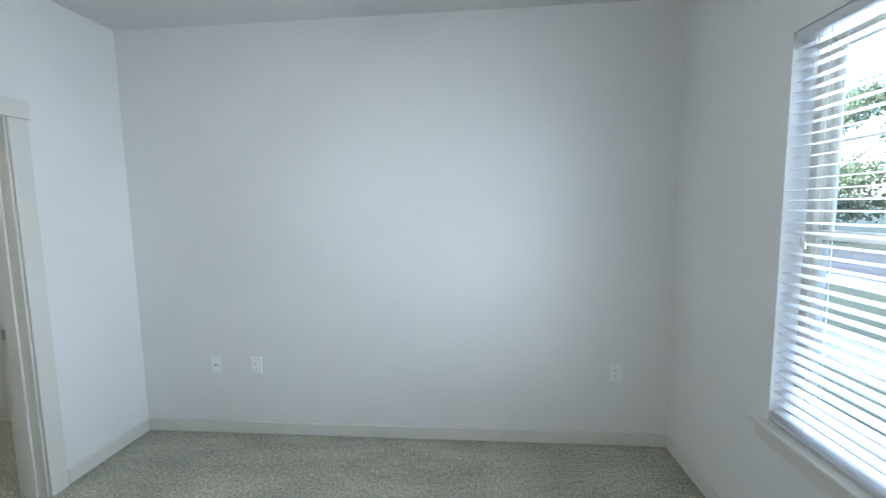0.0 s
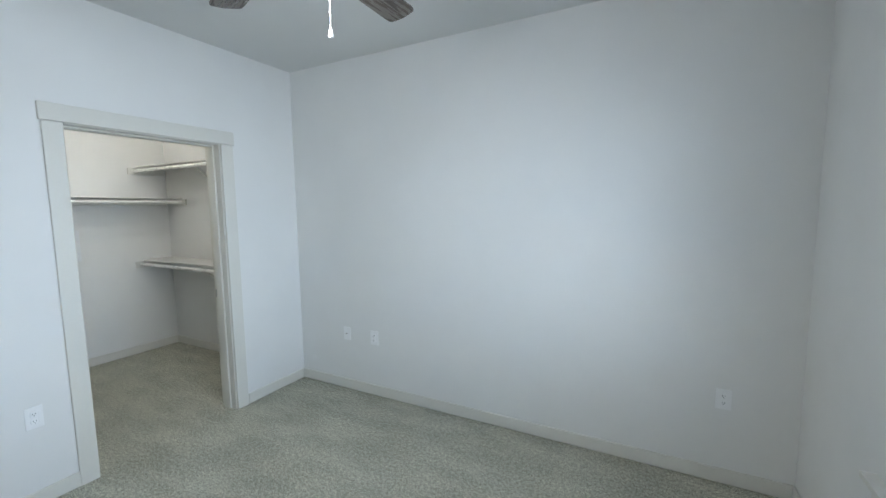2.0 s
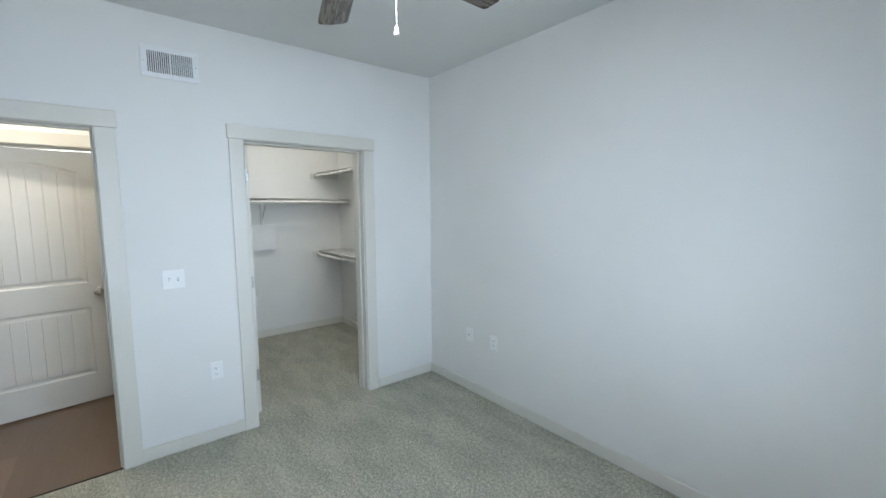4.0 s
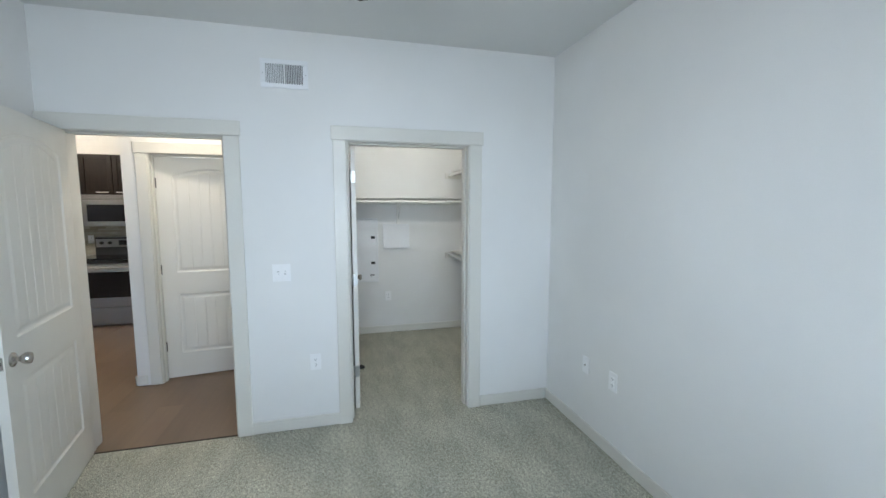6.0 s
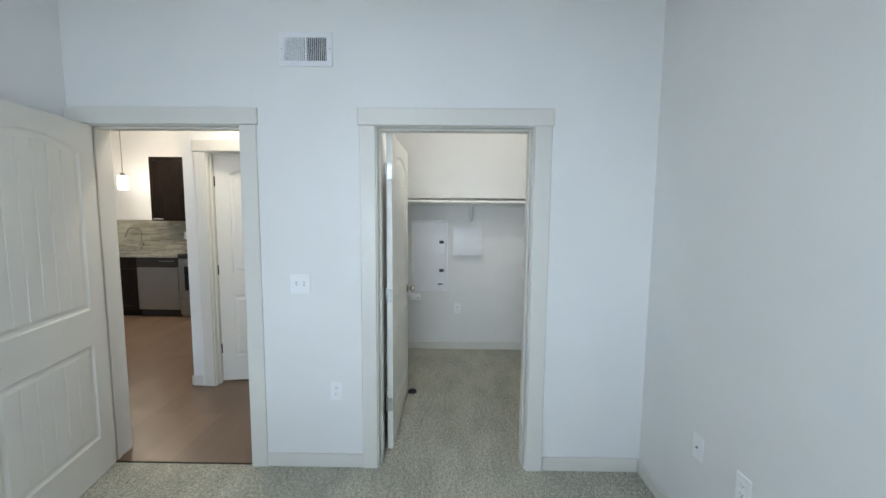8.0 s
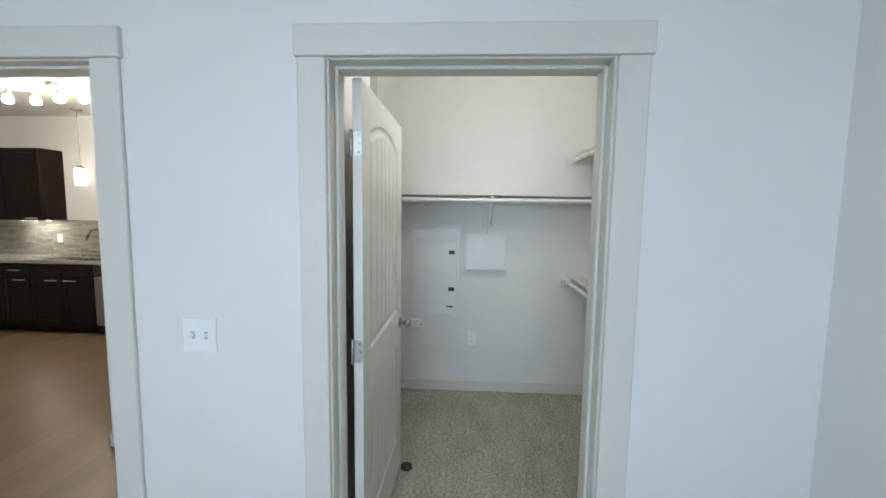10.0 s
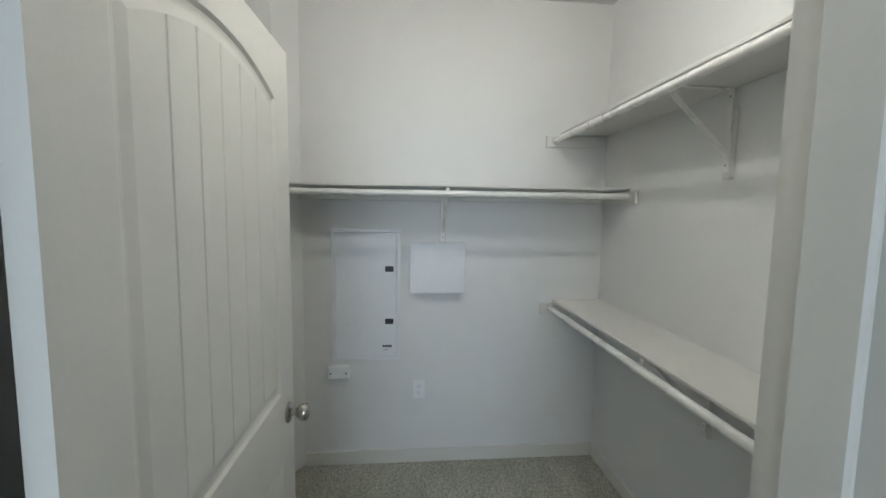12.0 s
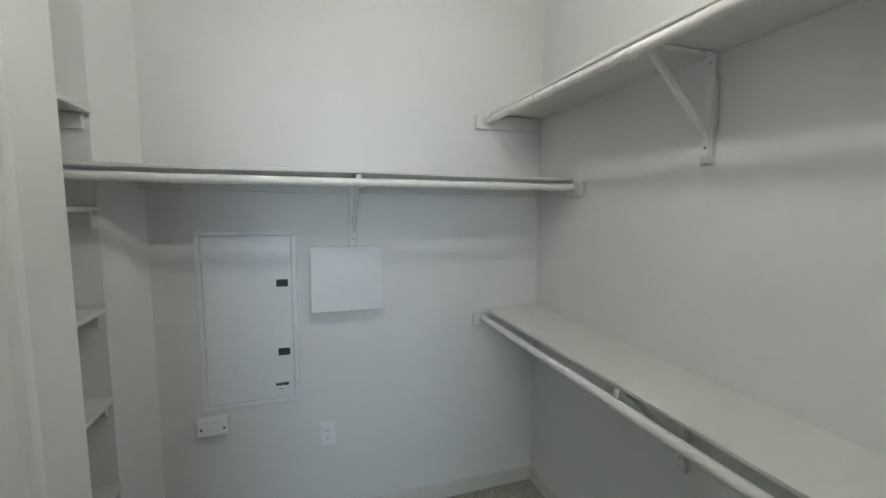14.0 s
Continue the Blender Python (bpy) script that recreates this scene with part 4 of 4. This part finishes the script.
def upper_cabinet(y0, y1, z0, z1, doors, label):
    c = thing("wall_cabinet", pose(0, 0, 0), label, "kitchen cabinet", "kitchen wall cabinets")
    bar("body", CAB, c, (XK + 0.004, XU - 0.0205, y0, y1, z0, z1), 0.001)
    n = len(doors)
    for k in range(n):
        a, b = y0 + (y1 - y0) * k / n, y0 + (y1 - y0) * (k + 1) / n
        py = a + 0.12 if doors[k] == "l" else b - 0.12
        shaker(c, "door", XU, a, b, z0, z1, (py, z0 + 0.030))
    return c


upper_cabinet(YK + 0.004, -4.40, 1.372, 2.285, "r", "dark espresso wall cabinet in the kitchen corner")
upper_cabinet(-4.398, -3.835, 1.372, 2.285, "r", "dark espresso wall cabinet beside the pendant lamp")
upper_cabinet(-2.880, -2.335, 1.372, 2.305, "l", "dark espresso wall cabinet above the dishwasher")
upper_cabinet(-2.333, -1.571, 1.765, 2.305, "rl", "short dark espresso cabinet above the microwave")
slabs("trim_under_cabinet", CAB, [(XK + 0.02, XU - 0.03, -1.569, -0.80, 1.372, 2.305)], "dark espresso cabinet run beyond the range", "kitchen cabinet")

ct = thing("countertop", pose(0, 0, 0), "speckled grey granite countertop with an undermount sink", "countertop")
bm = bmesh.new()
SY0, SY1, SX0, SX1 = -3.72, -3.00, -6.08, -5.70
for e in ((XK + 0.003, XF + 0.025, YK + 0.003, SY0), (XK + 0.003, XF + 0.025, SY1, -2.335), (SX1, XF + 0.025, SY0, SY1), (XK + 0.003, SX0, SY0, SY1)):
    box(bm, *e, 0.866, 0.902)
part("slab", bm, GRANITE, ct)
bar("backsplash_lip", GRANITE, ct, (XK + 0.003, XK + 0.020, YK + 0.003, -2.335, 0.9025, 0.918))
sk = thing("sink", pose(0, 0, 0), "stainless steel undermount kitchen sink", "sink")
bm = bmesh.new()
for e in ((SX0 - 0.005, SX1 + 0.005, SY0 - 0.005, SY1 + 0.005, 0.700, 0.706), (SX0 - 0.006, SX0, SY0, SY1, 0.706, 0.865), (SX1, SX1 + 0.006, SY0, SY1, 0.706, 0.865),
          (SX0, SX1, SY0 - 0.006, SY0, 0.706, 0.865), (SX0, SX1, SY1, SY1 + 0.006, 0.706, 0.865)):
    box(bm, *e)
part("basin", bm, STEEL, sk)
fc = thing("faucet", pose(-6.125, -3.255, 0.902), "brushed nickel gooseneck pull-down kitchen faucet", "faucet")
part("base", turned(bmesh.new(), [(0.028, 0.0), (0.028, 0.006), (0.021, 0.012), (0.019, 0.10), (0.0, 0.10)], seg=20), NICKEL, fc, "", True)
arc = [(0, 0, 0.08), (0, -0.005, 0.26)] + [(0.03 * (1 - math.cos(t)), -0.085 + 0.08 * math.cos(t), 0.27 + 0.09 * math.sin(t)) for t in [0.2 * k for k in range(15)]]
part("spout", tube(bmesh.new(), arc, 0.0150, 14), NICKEL, fc, "", True)
end = Vector(arc[-1])
part("spray_head", tube(bmesh.new(), [end, end + Vector((0.008, -0.020, -0.045)), end + Vector((0.012, -0.034, -0.085))], 0.0175, 14), NICKEL, fc, "", True)
part("lever", tube(bmesh.new(), [(0, 0.018, 0.07), (0.02, 0.052, 0.085), (0.03, 0.065, 0.13)], 0.007, 10), NICKEL, fc, "", True)


def dishwasher():
    d = thing("dishwasher", pose(0, 0, ZV), "stainless steel dishwasher with a black control strip", "dishwasher")
    y0, y1 = -2.940, -2.345
    bar("tub", BLACK, d, (XK + 0.05, XF - 0.03, y0, y1, 0.10, 0.870))
    bar("toe_kick", BLACK, d, (XK + 0.05, XF - 0.05, y0, y1, 0.0, 0.10))
    bm = bmesh.new()
    box(bm, XF - 0.028, XF + 0.008, y0 + 0.004, y1 - 0.004, 0.115, 0.722, bevel=0.006, seg=2)
    part("door", bm, STEEL, d, "brushed stainless door")
    bm = bmesh.new()
    box(bm, XF - 0.028, XF + 0.010, y0 + 0.004, y1 - 0.004, 0.728, 0.868, bevel=0.006, seg=2)
    c = part("control_panel", bm, BLACK, d)
    bar("handle_pocket", SLOT, c, (XF + 0.0085, XF + 0.0115, y0 + 0.20, y1 - 0.20, 0.742, 0.760))
    for k in range(5):
        bar("button", ZINC, c, (XF + 0.0095, XF + 0.0115, y1 - 0.26 + k * 0.045, y1 - 0.235 + k * 0.045, 0.812, 0.822))


def kitchen_range():
    r = thing("range", pose(0, 0, ZV), "stainless electric range with black glass top", "range")
    y0, y1 = -2.330, -1.572
    bar("body", STEEL, r, (XK + 0.03, XF - 0.015, y0, y1, 0.02, 0.905), 0.002)
    bm = bmesh.new()
    box(bm, XK + 0.09, XF + 0.020, y0, y1, 0.906, 0.924, bevel=0.004, seg=2)
    part("cooktop", bm, BLACKGLASS, r, "black ceramic cooktop")
    bm = bmesh.new()
    box(bm, XF - 0.012, XF + 0.022, y0 + 0.004, y1 - 0.004, 0.275, 0.852, bevel=0.006, seg=2)
    dr = part("oven_door", bm, STEEL, r)
    bm = bmesh.new()
    box(bm, XF + 0.0225, XF + 0.0255, y0 + 0.085, y1 - 0.085, 0.40, 0.745, bevel=0.0012)
    part("oven_window", bm, BLACKGLASS, dr, "dark oven window")
    hb = tube(bmesh.new(), [(XF + 0.055, y0 + 0.05, 0.805), (XF + 0.055, y1 - 0.05, 0.805)], 0.011, 12)
    for q in (y0 + 0.07, y1 - 0.07):
        tube(hb, [(XF + 0.02, q, 0.805), (XF + 0.055, q, 0.805)], 0.008, 8)
    part("handle", hb, STEEL, dr, "", True)
    bar("trim", BLACK, r, (XF - 0.010, XF + 0.014, y0 + 0.004, y1 - 0.004, 0.858, 0.904))
    bm = bmesh.new()
    box(bm, XF - 0.012, XF + 0.020, y0 + 0.004, y1 - 0.004, 0.055, 0.262, bevel=0.006, seg=2)
    part("drawer", bm, STEEL, r)
    bm = bmesh.new()
    prism(bm, [(XK + 0.03, 0.90), (XK + 0.11, 0.90), (XK + 0.095, 1.17), (XK + 0.03, 1.17)], "Y", y0, y1)
    bg = part("backguard", bm, BLACK, r)
    bar("control_strip", STEEL, bg, (XK + 0.096, XK + 0.106, y0 + 0.012, y1 - 0.012, 1.035, 1.150), 0.002)
    for y in (y0 + 0.085, y0 + 0.185, y1 - 0.185, y1 - 0.085):
        part("control_knob", turned(bmesh.new(), [(0.024, XK + 0.104), (0.022, XK + 0.128), (0.0, XK + 0.129)], (0, y, 1.095), "X", 18), BLACK, bg, "", True)
    bar("display", BLACKGLASS, bg, (XK + 0.106, XK + 0.108, -2.04, -1.86, 1.06, 1.13))


def microwave():
    m = thing("microwave", pose(0, 0, 0), "stainless over-range microwave with a dark glass door", "microwave")
    y0, y1, z0, z1 = -2.330, -1.574, 1.335, 1.762
    xf = XU + 0.07
    bar("body", STEEL, m, (XK + 0.004, xf - 0.03, y0, y1, z0, z1), 0.002)
    bm = bmesh.new()
    box(bm, xf - 0.029, xf, y0 + 0.002, y1 - 0.002, z0 + 0.004, z1 - 0.085, bevel=0.004, seg=2)
    d = part("door", bm, STEEL, m)
    bm = bmesh.new()
    box(bm, xf + 0.0003, xf + 0.003, y0 + 0.085, y1 - 0.20, z0 + 0.065, z1 - 0.135, bevel=0.001)
    part("door_window", bm, BLACKGLASS, d, "dark glass window")
    bm = bmesh.new()
    box(bm, xf - 0.029, xf - 0.002, y0 + 0.002, y1 - 0.002, z1 - 0.083, z1 - 0.002, bevel=0.003)
    g = part("vent_grille", bm, STEEL, m)
    for k in range(4):
        bar("slat", SLOT, g, (xf - 0.003, xf - 0.0012, y0 + 0.04, y1 - 0.04, z1 - 0.070 + k * 0.016, z1 - 0.066 + k * 0.016))
    part("handle", tube(bmesh.new(), [(xf + 0.03, y1 - 0.17, z0 + 0.05), (xf + 0.03, y1 - 0.17, z1 - 0.12)], 0.009, 10), STEEL, d, "", True)


dishwasher()
kitchen_range()
microwave()
wall_plate("wall_outlet", pose(XK + 0.010, -3.95, 1.125, 0, 0, 90), 0.074, 0.116, "outlet", "white kitchen outlet on the tiled backsplash", "kitchen wall plates")
wall_plate("wall_outlet", pose(XK + 0.010, -2.560, 1.135, 0, 0, 90), 0.118, 0.116, "outlet", "white double plate on the tiled backsplash", "kitchen wall plates")
wall_plate("wall_outlet", pose(XK + 0.010, -2.420, 1.135, 0, 0, 90), 0.072, 0.116, "outlet", "white single plate on the tiled backsplash", "kitchen wall plates")

pn = thing("pendant_lamp", pose(-5.82, -3.23, HC), "lit white glass cylinder pendant on a nickel stem", "pendant lamp")
part("canopy", turned(bmesh.new(), [(0.062, 0.0), (0.062, -0.018), (0.05, -0.026), (0.0, -0.027)], seg=24), NICKEL, pn, "", True)
part("stem", tube(bmesh.new(), [(0, 0, -0.02), (0, 0, -0.70)], 0.006, 8), NICKEL, pn)
part("cap", turned(bmesh.new(), [(0.02, -0.68), (0.035, -0.70), (0.055, -0.715), (0.055, -0.722), (0.0, -0.723)], seg=20), NICKEL, pn, "", True)
part("shade", turned(bmesh.new(), [(0.058, -0.722), (0.060, -0.73), (0.060, -0.915), (0.057, -0.92), (0.0, -0.92)], seg=24), PENDGLASS, pn, "lit opal glass shade", True)

tl = thing("track_lamp", pose(-4.74, -2.44, HC), "nickel wave track light with four lit glass heads", "track light")
part("canopy", turned(bmesh.new(), [(0.085, 0.0), (0.085, -0.015), (0.06, -0.03), (0.0, -0.031)], seg=24), NICKEL, tl, "", True)
wave = [(0.055 * math.sin(y * 7.0) - 0.07 * y, y, -0.075) for y in [-0.38 + 0.035 * k for k in range(22)]]
part("track_bar", tube(bmesh.new(), wave, 0.008, 10), NICKEL, tl, "", True)
part("stem", tube(bmesh.new(), [(0, 0, -0.02), (0, 0, -0.075)], 0.008, 8), NICKEL, tl)
for y, tilt in ((-0.40, -10), (-0.19, 8), (0.14, -6), (0.34, 24)):
    x = 0.055 * math.sin(y * 7.0) - 0.07 * y
    hd = part("lamp_head", turned(bmesh.new(), [(0.012, 0.03), (0.018, 0.0), (0.022, -0.012)], (0, 0, 0), "Z", 16), NICKEL, tl, "", True)
    hd.matrix_basis = pose(x, y, -0.120, tilt, 10, 0)
    part("arm", tube(bmesh.new(), [(0, 0, 0.045), (0, 0, 0.01)], 0.005, 8), NICKEL, hd)
    part("glass_shade", turned(bmesh.new(), [(0.020, -0.008), (0.033, -0.026), (0.041, -0.052), (0.039, -0.076), (0.024, -0.087), (0.0, -0.088)], (0, 0, 0), "Z", 18), LAMPGLASS, hd, "lit opal glass shade", True)

# under-cabinet strip light, seen as a bright wash on the tiles
ul = thing("under_cabinet_light", pose(-6.04, -4.12, 1.3715), "slim lit light strip under the wall cabinet", "strip light")
bar("housing", ENAMEL, ul, (-0.03, 0.03, -0.20, 0.20, -0.003, 0.0003))
bar("diffuser", STRIPGLASS, ul, (-0.022, 0.022, -0.19, 0.19, -0.0052, -0.0034))

# ---- bathroom glimpsed past the door ----
vn = thing("vanity", pose(0, 0, ZV), "dark espresso bathroom vanity with a white top", "vanity")
bar("body", CAB, vn, (-5.29, -4.75, -0.30, 0.385, 0.10, 0.83), 0.002)
bar("toe_kick", CAB, vn, (-5.29, -4.81, -0.30, 0.385, 0.0, 0.10))
bar("top", ENAMEL, vn, (-5.29, -4.73, -0.31, 0.390, 0.831, 0.865), 0.004)
for a in (-0.30, 0.043):
    shaker(vn, "door", -4.728, a, a + 0.342, 0.105, 0.825, (a + 0.1, 0.78))


# glowing bar made up to brighten the bathroom and give the glimpsed white rectangle
vl = thing("bath_fill_bar", pose(-5.298, 0.05, 1.98), "lit bar added to brighten the bathroom, where a white rectangle shows", "vanity light")
bar("backplate", NICKEL, vl, (0.0, 0.02, -0.28, 0.28, -0.05, 0.05), 0.003)
bar("diffuser", BATHFILLGLASS, vl, (0.021, 0.09, -0.26, 0.26, -0.07, 0.07), 0.01, "lit opal glass diffuser")


# ---- outside ----
slabs("ground", GRASS, [(-400, 400, -400, 400, -0.55, -0.45)], "mown green lawn outside the window", "lawn")
slabs("pavement", CONCRETE, [(4.6, 5.8, -60, 60, -0.449, -0.43)], "pale concrete footpath across the lawn", "pavement")
slabs("road", ASPHALT, [(9.5, 15.5, -120, 120, -0.449, -0.436)], "dark asphalt parking area", "road")
slabs("kerb", CONCRETE, [(9.3, 9.5, -120, 120, -0.449, -0.33)], "concrete kerb along the parking area", "kerb")


def crown(bm, centre, spread, count, rnd, leaf=0.09):
    for _ in range(count):
        d = Vector((rnd.gauss(0, 1), rnd.gauss(0, 1), rnd.gauss(0, 0.8)))
        d = d.normalized() * (rnd.random() ** 0.45)
        p = Vector(centre) + Vector((d.x * spread[0], d.y * spread[1], d.z * spread[2])) + 0.25 * noise.noise_vector(d * 3)
        a = Vector((rnd.uniform(-1, 1), rnd.uniform(-1, 1), rnd.uniform(-1, 1))).normalized() * leaf
        b = a.orthogonal().normalized() * leaf * 0.55
        bm.faces.new([bm.verts.new(q) for q in (p - a, p + b, p + a, p - b)])


def tree_thing(x, y, h, seed, label):
    rnd = random.Random(seed)
    t = thing("tree", pose(x, y, -0.45, 0, 0, seed * 40), label, "tree", "trees beyond the lawn")
    trunk = bmesh.new()
    pts = [(0, 0, -0.1), (0.05, 0.02, h * 0.25), (0.02, 0.1, h * 0.5), (0.1, 0.05, h * 0.8)]
    for (a, b), r in zip(zip(pts, pts[1:]), (0.17, 0.13, 0.09)):
        tube(trunk, [a, b], r, 9)
    for k in range(6):
        a = k * 1.05 + rnd.random()
        z = h * rnd.uniform(0.35, 0.6)
        tube(trunk, [(0.03, 0.05, z), (math.cos(a) * h * 0.14, math.sin(a) * h * 0.14, z + h * 0.12), (math.cos(a) * h * 0.25, math.sin(a) * h * 0.25, z + h * 0.2)], 0.04, 6)
    part("trunk", trunk, BARK, t)
    bm = bmesh.new()
    for k in range(12):
        a = k * 0.9
        rr = h * 0.2 * (0.4 + rnd.random())
        crown(bm, (math.cos(a) * rr, math.sin(a) * rr, h * rnd.uniform(0.20, 0.92)), (h * 0.17, h * 0.17, h * 0.12), 1500, rnd)
    part("crown", bm, LEAF, t)


tree_thing(16.9, 21.7, 8.0, 1, "leafy green tree beside the parking area")
tree_thing(17.6, 29.5, 8.4, 7, "leafy green tree beside the parking area")
tree_thing(17.8, 15.6, 7.4, 8, "leafy green tree beside the parking area")
tree_thing(22.0, 12.0, 8.5, 2, "tall leafy tree beyond the parking area")
tree_thing(23.0, 3.0, 8.0, 3, "tall leafy tree beyond the parking area")
tree_thing(21.5, -6.0, 8.8, 4, "tall leafy tree beyond the parking area")
tree_thing(21.5, 21.0, 9.0, 5, "tall leafy tree beyond the parking area")


def house(x, y, w, d, h):
    o = thing("apartment_building", pose(x, y, -0.45), "pale apartment building with a dark hipped roof", "building")
    bar("wall", SIDING, o, (0, d, -w / 2, w / 2, 0, h))
    bm = bmesh.new()
    v = [bm.verts.new(p) for p in ((-0.6, -w / 2 - 0.6, h), (d + 0.6, -w / 2 - 0.6, h), (d + 0.6, w / 2 + 0.6, h), (-0.6, w / 2 + 0.6, h), (d / 2, -w / 2 + 4, h + 3), (d / 2, w / 2 - 4, h + 3))]
    for f in ((0, 1, 4), (1, 2, 5, 4), (2, 3, 5), (3, 0, 4, 5), (0, 3, 2, 1)):
        bm.faces.new([v[k] for k in f])
    part("roof", bm, ROOFING, o)
    for s in range(2):
        for k in range(6):
            yy = -w / 2 + 2 + k * (w - 4) / 5
            wd = bar("window", ENAMEL, o, (-0.06, 0.02, yy - 0.7, yy + 0.7, 0.9 + s * 2.9, 2.4 + s * 2.9))
            bar("pane", BLACKGLASS, wd, (-0.07, -0.055, yy - 0.6, yy + 0.6, 1.0 + s * 2.9, 2.3 + s * 2.9))


house(34.0, 12.0, 34.0, 11.0, 6.0)


def parked_car(x, y, turn, material, label):
    c = thing("parked_car", pose(x, y, -0.436, 0, 0, turn), label, "car", "parked cars")
    side = [(-2.2, 0.35), (-2.25, 0.75), (-1.5, 0.92), (-0.8, 1.40), (0.7, 1.42), (1.45, 0.98), (2.2, 0.86), (2.3, 0.40), (2.2, 0.28), (-2.1, 0.28)]
    bm = prism(bmesh.new(), side, "Y", -0.86, 0.86)
    bmesh.ops.bevel(bm, geom=list(bm.edges), offset=0.06, segments=2, affect="EDGES")
    part("body", bm, material, c, "", True)
    gl = [(-1.35, 0.95), (-0.78, 1.34), (0.66, 1.36), (1.25, 1.0)]
    part("side_glass", prism(bmesh.new(), gl, "Y", -0.875, 0.875), BLACKGLASS, c)
    for wx in (-1.4, 1.4):
        for wy in (-0.80, 0.80):
            wob = part("wheel", turned(bmesh.new(), [(0.0, wy - 0.1), (0.31, wy - 0.1), (0.33, wy - 0.06), (0.33, wy + 0.06), (0.31, wy + 0.1), (0.0, wy + 0.1)], (wx, 0, 0.33), "Y", 20), RUBBER, c, "", True)
            part("rim", turned(bmesh.new(), [(0.0, wy - 0.104), (0.2, wy - 0.104), (0.2, wy + 0.104), (0.0, wy + 0.104)], (wx, 0, 0.33), "Y", 16), ZINC, wob)


parked_car(12.6, 6.6, 4, CARPAINT, "blue-grey parked saloon car")
parked_car(12.4, 9.6, -3, ENAMEL, "white parked saloon car")


# ---- pieces of floors and walls ----
tw = bpy.data.objects["wall_kitchen_back"]
bar("tile_bed", GROUT, tw, (XK, XK + 0.004, YK + 0.004, -1.0, 0.918, 1.372))


def tile_strips(wall, u0, u1, place, seed):
    """Courses of thin strip tiles from u0 to u1 along a wall; place(u, out, z) gives a point."""
    rnd = random.Random(seed)
    vs, fs = [], []
    z = 0.921
    while z < 1.366:
        h = min(rnd.choice((0.030, 0.030, 0.047, 0.022)), 1.370 - z)
        u = u0 + rnd.uniform(-0.2, 0)
        while u < u1:
            w = rnd.choice((0.15, 0.20, 0.30, 0.10))
            a, b = max(u, u0), min(u + w - 0.002, u1)
            if b - a > 0.01:
                k0 = len(vs)
                d, e, t = 0.008 + rnd.uniform(0, 0.0015), 0.0015, z + h - 0.002
                ring = ((a, z), (b, z), (b, t), (a, t))
                face = ((a + e, z + e), (b - e, z + e), (b - e, t - e), (a + e, t - e))
                vs += [place(p, 0.004, q) for p, q in ring] + [place(p, d, q) for p, q in face]
                fs += [tuple(k0 + k for k in f) for f in ((4, 5, 6, 7), (0, 1, 5, 4), (1, 2, 6, 5), (2, 3, 7, 6), (3, 0, 4, 7))]
            u += w
        z += h
    me = bpy.data.meshes.new("tiles")
    me.from_pydata(vs, [], fs)
    me.materials.append(TILE)
    tiles = new("tiles", me)
    tiles.parent = wall
    tagged(tiles, "thin horizontal strips of beige and grey stone tile", kind="stuff")


tile_strips(tw, YK + 0.012, -1.02, lambda u, out, z: (XK + out, u, z), 11)
ts = bpy.data.objects["wall_kitchen_south"]
bar("tile_bed", GROUT, ts, (XK + 0.012, XF + 0.02, YK, YK + 0.004, 0.918, 1.372))
tile_strips(ts, XK + 0.014, XF + 0.02, lambda u, out, z: (u, YK + out, z), 12)

# plank floor: boards along x, staggered
pf = thing("floor_planks", pose(0, 0, 0), "brown wood-look vinyl plank floor in hall and kitchen", "plank floor", kind="structure")
bm = box(bmesh.new(), -8.0, XE, YK, YS - 0.12, -0.05, ZV - 0.004)
box(bm, XH2 - 1.8, XW2 + 0.17, YS - 0.12, 0.395, -0.05, ZV - 0.004)
part("underlay", bm, PLANK, pf)
PW, PL = 0.178, 1.22
base = box(bmesh.new(), 0.0, PL - 0.0003, 0.0, PW - 0.0003, -0.004, 0.0)
last = box(bmesh.new(), 0.0, PL / 2 - 0.0003, 0.0, PW - 0.0003, -0.004, 0.0)
whole = part("plank", base, PLANK, pf)
half = part("plank", last, PLANK, pf)
fresh = {whole, half}
edge = XW - 0.013
for i in range(30):
    y = YK + 0.003 + i * PW
    if y + PW > 0.394:
        continue
    x = edge
    short = i % 2 == 1
    while x - PL / 2 > XK + 0.4:
        src = half if short else whole
        x -= PL / 2 if short else PL
        short = False
        o = src if src in fresh else src.copy()
        if src not in fresh:
            scene.collection.objects.link(o)
        fresh.discard(src)
        o.location = (x, y, ZV)
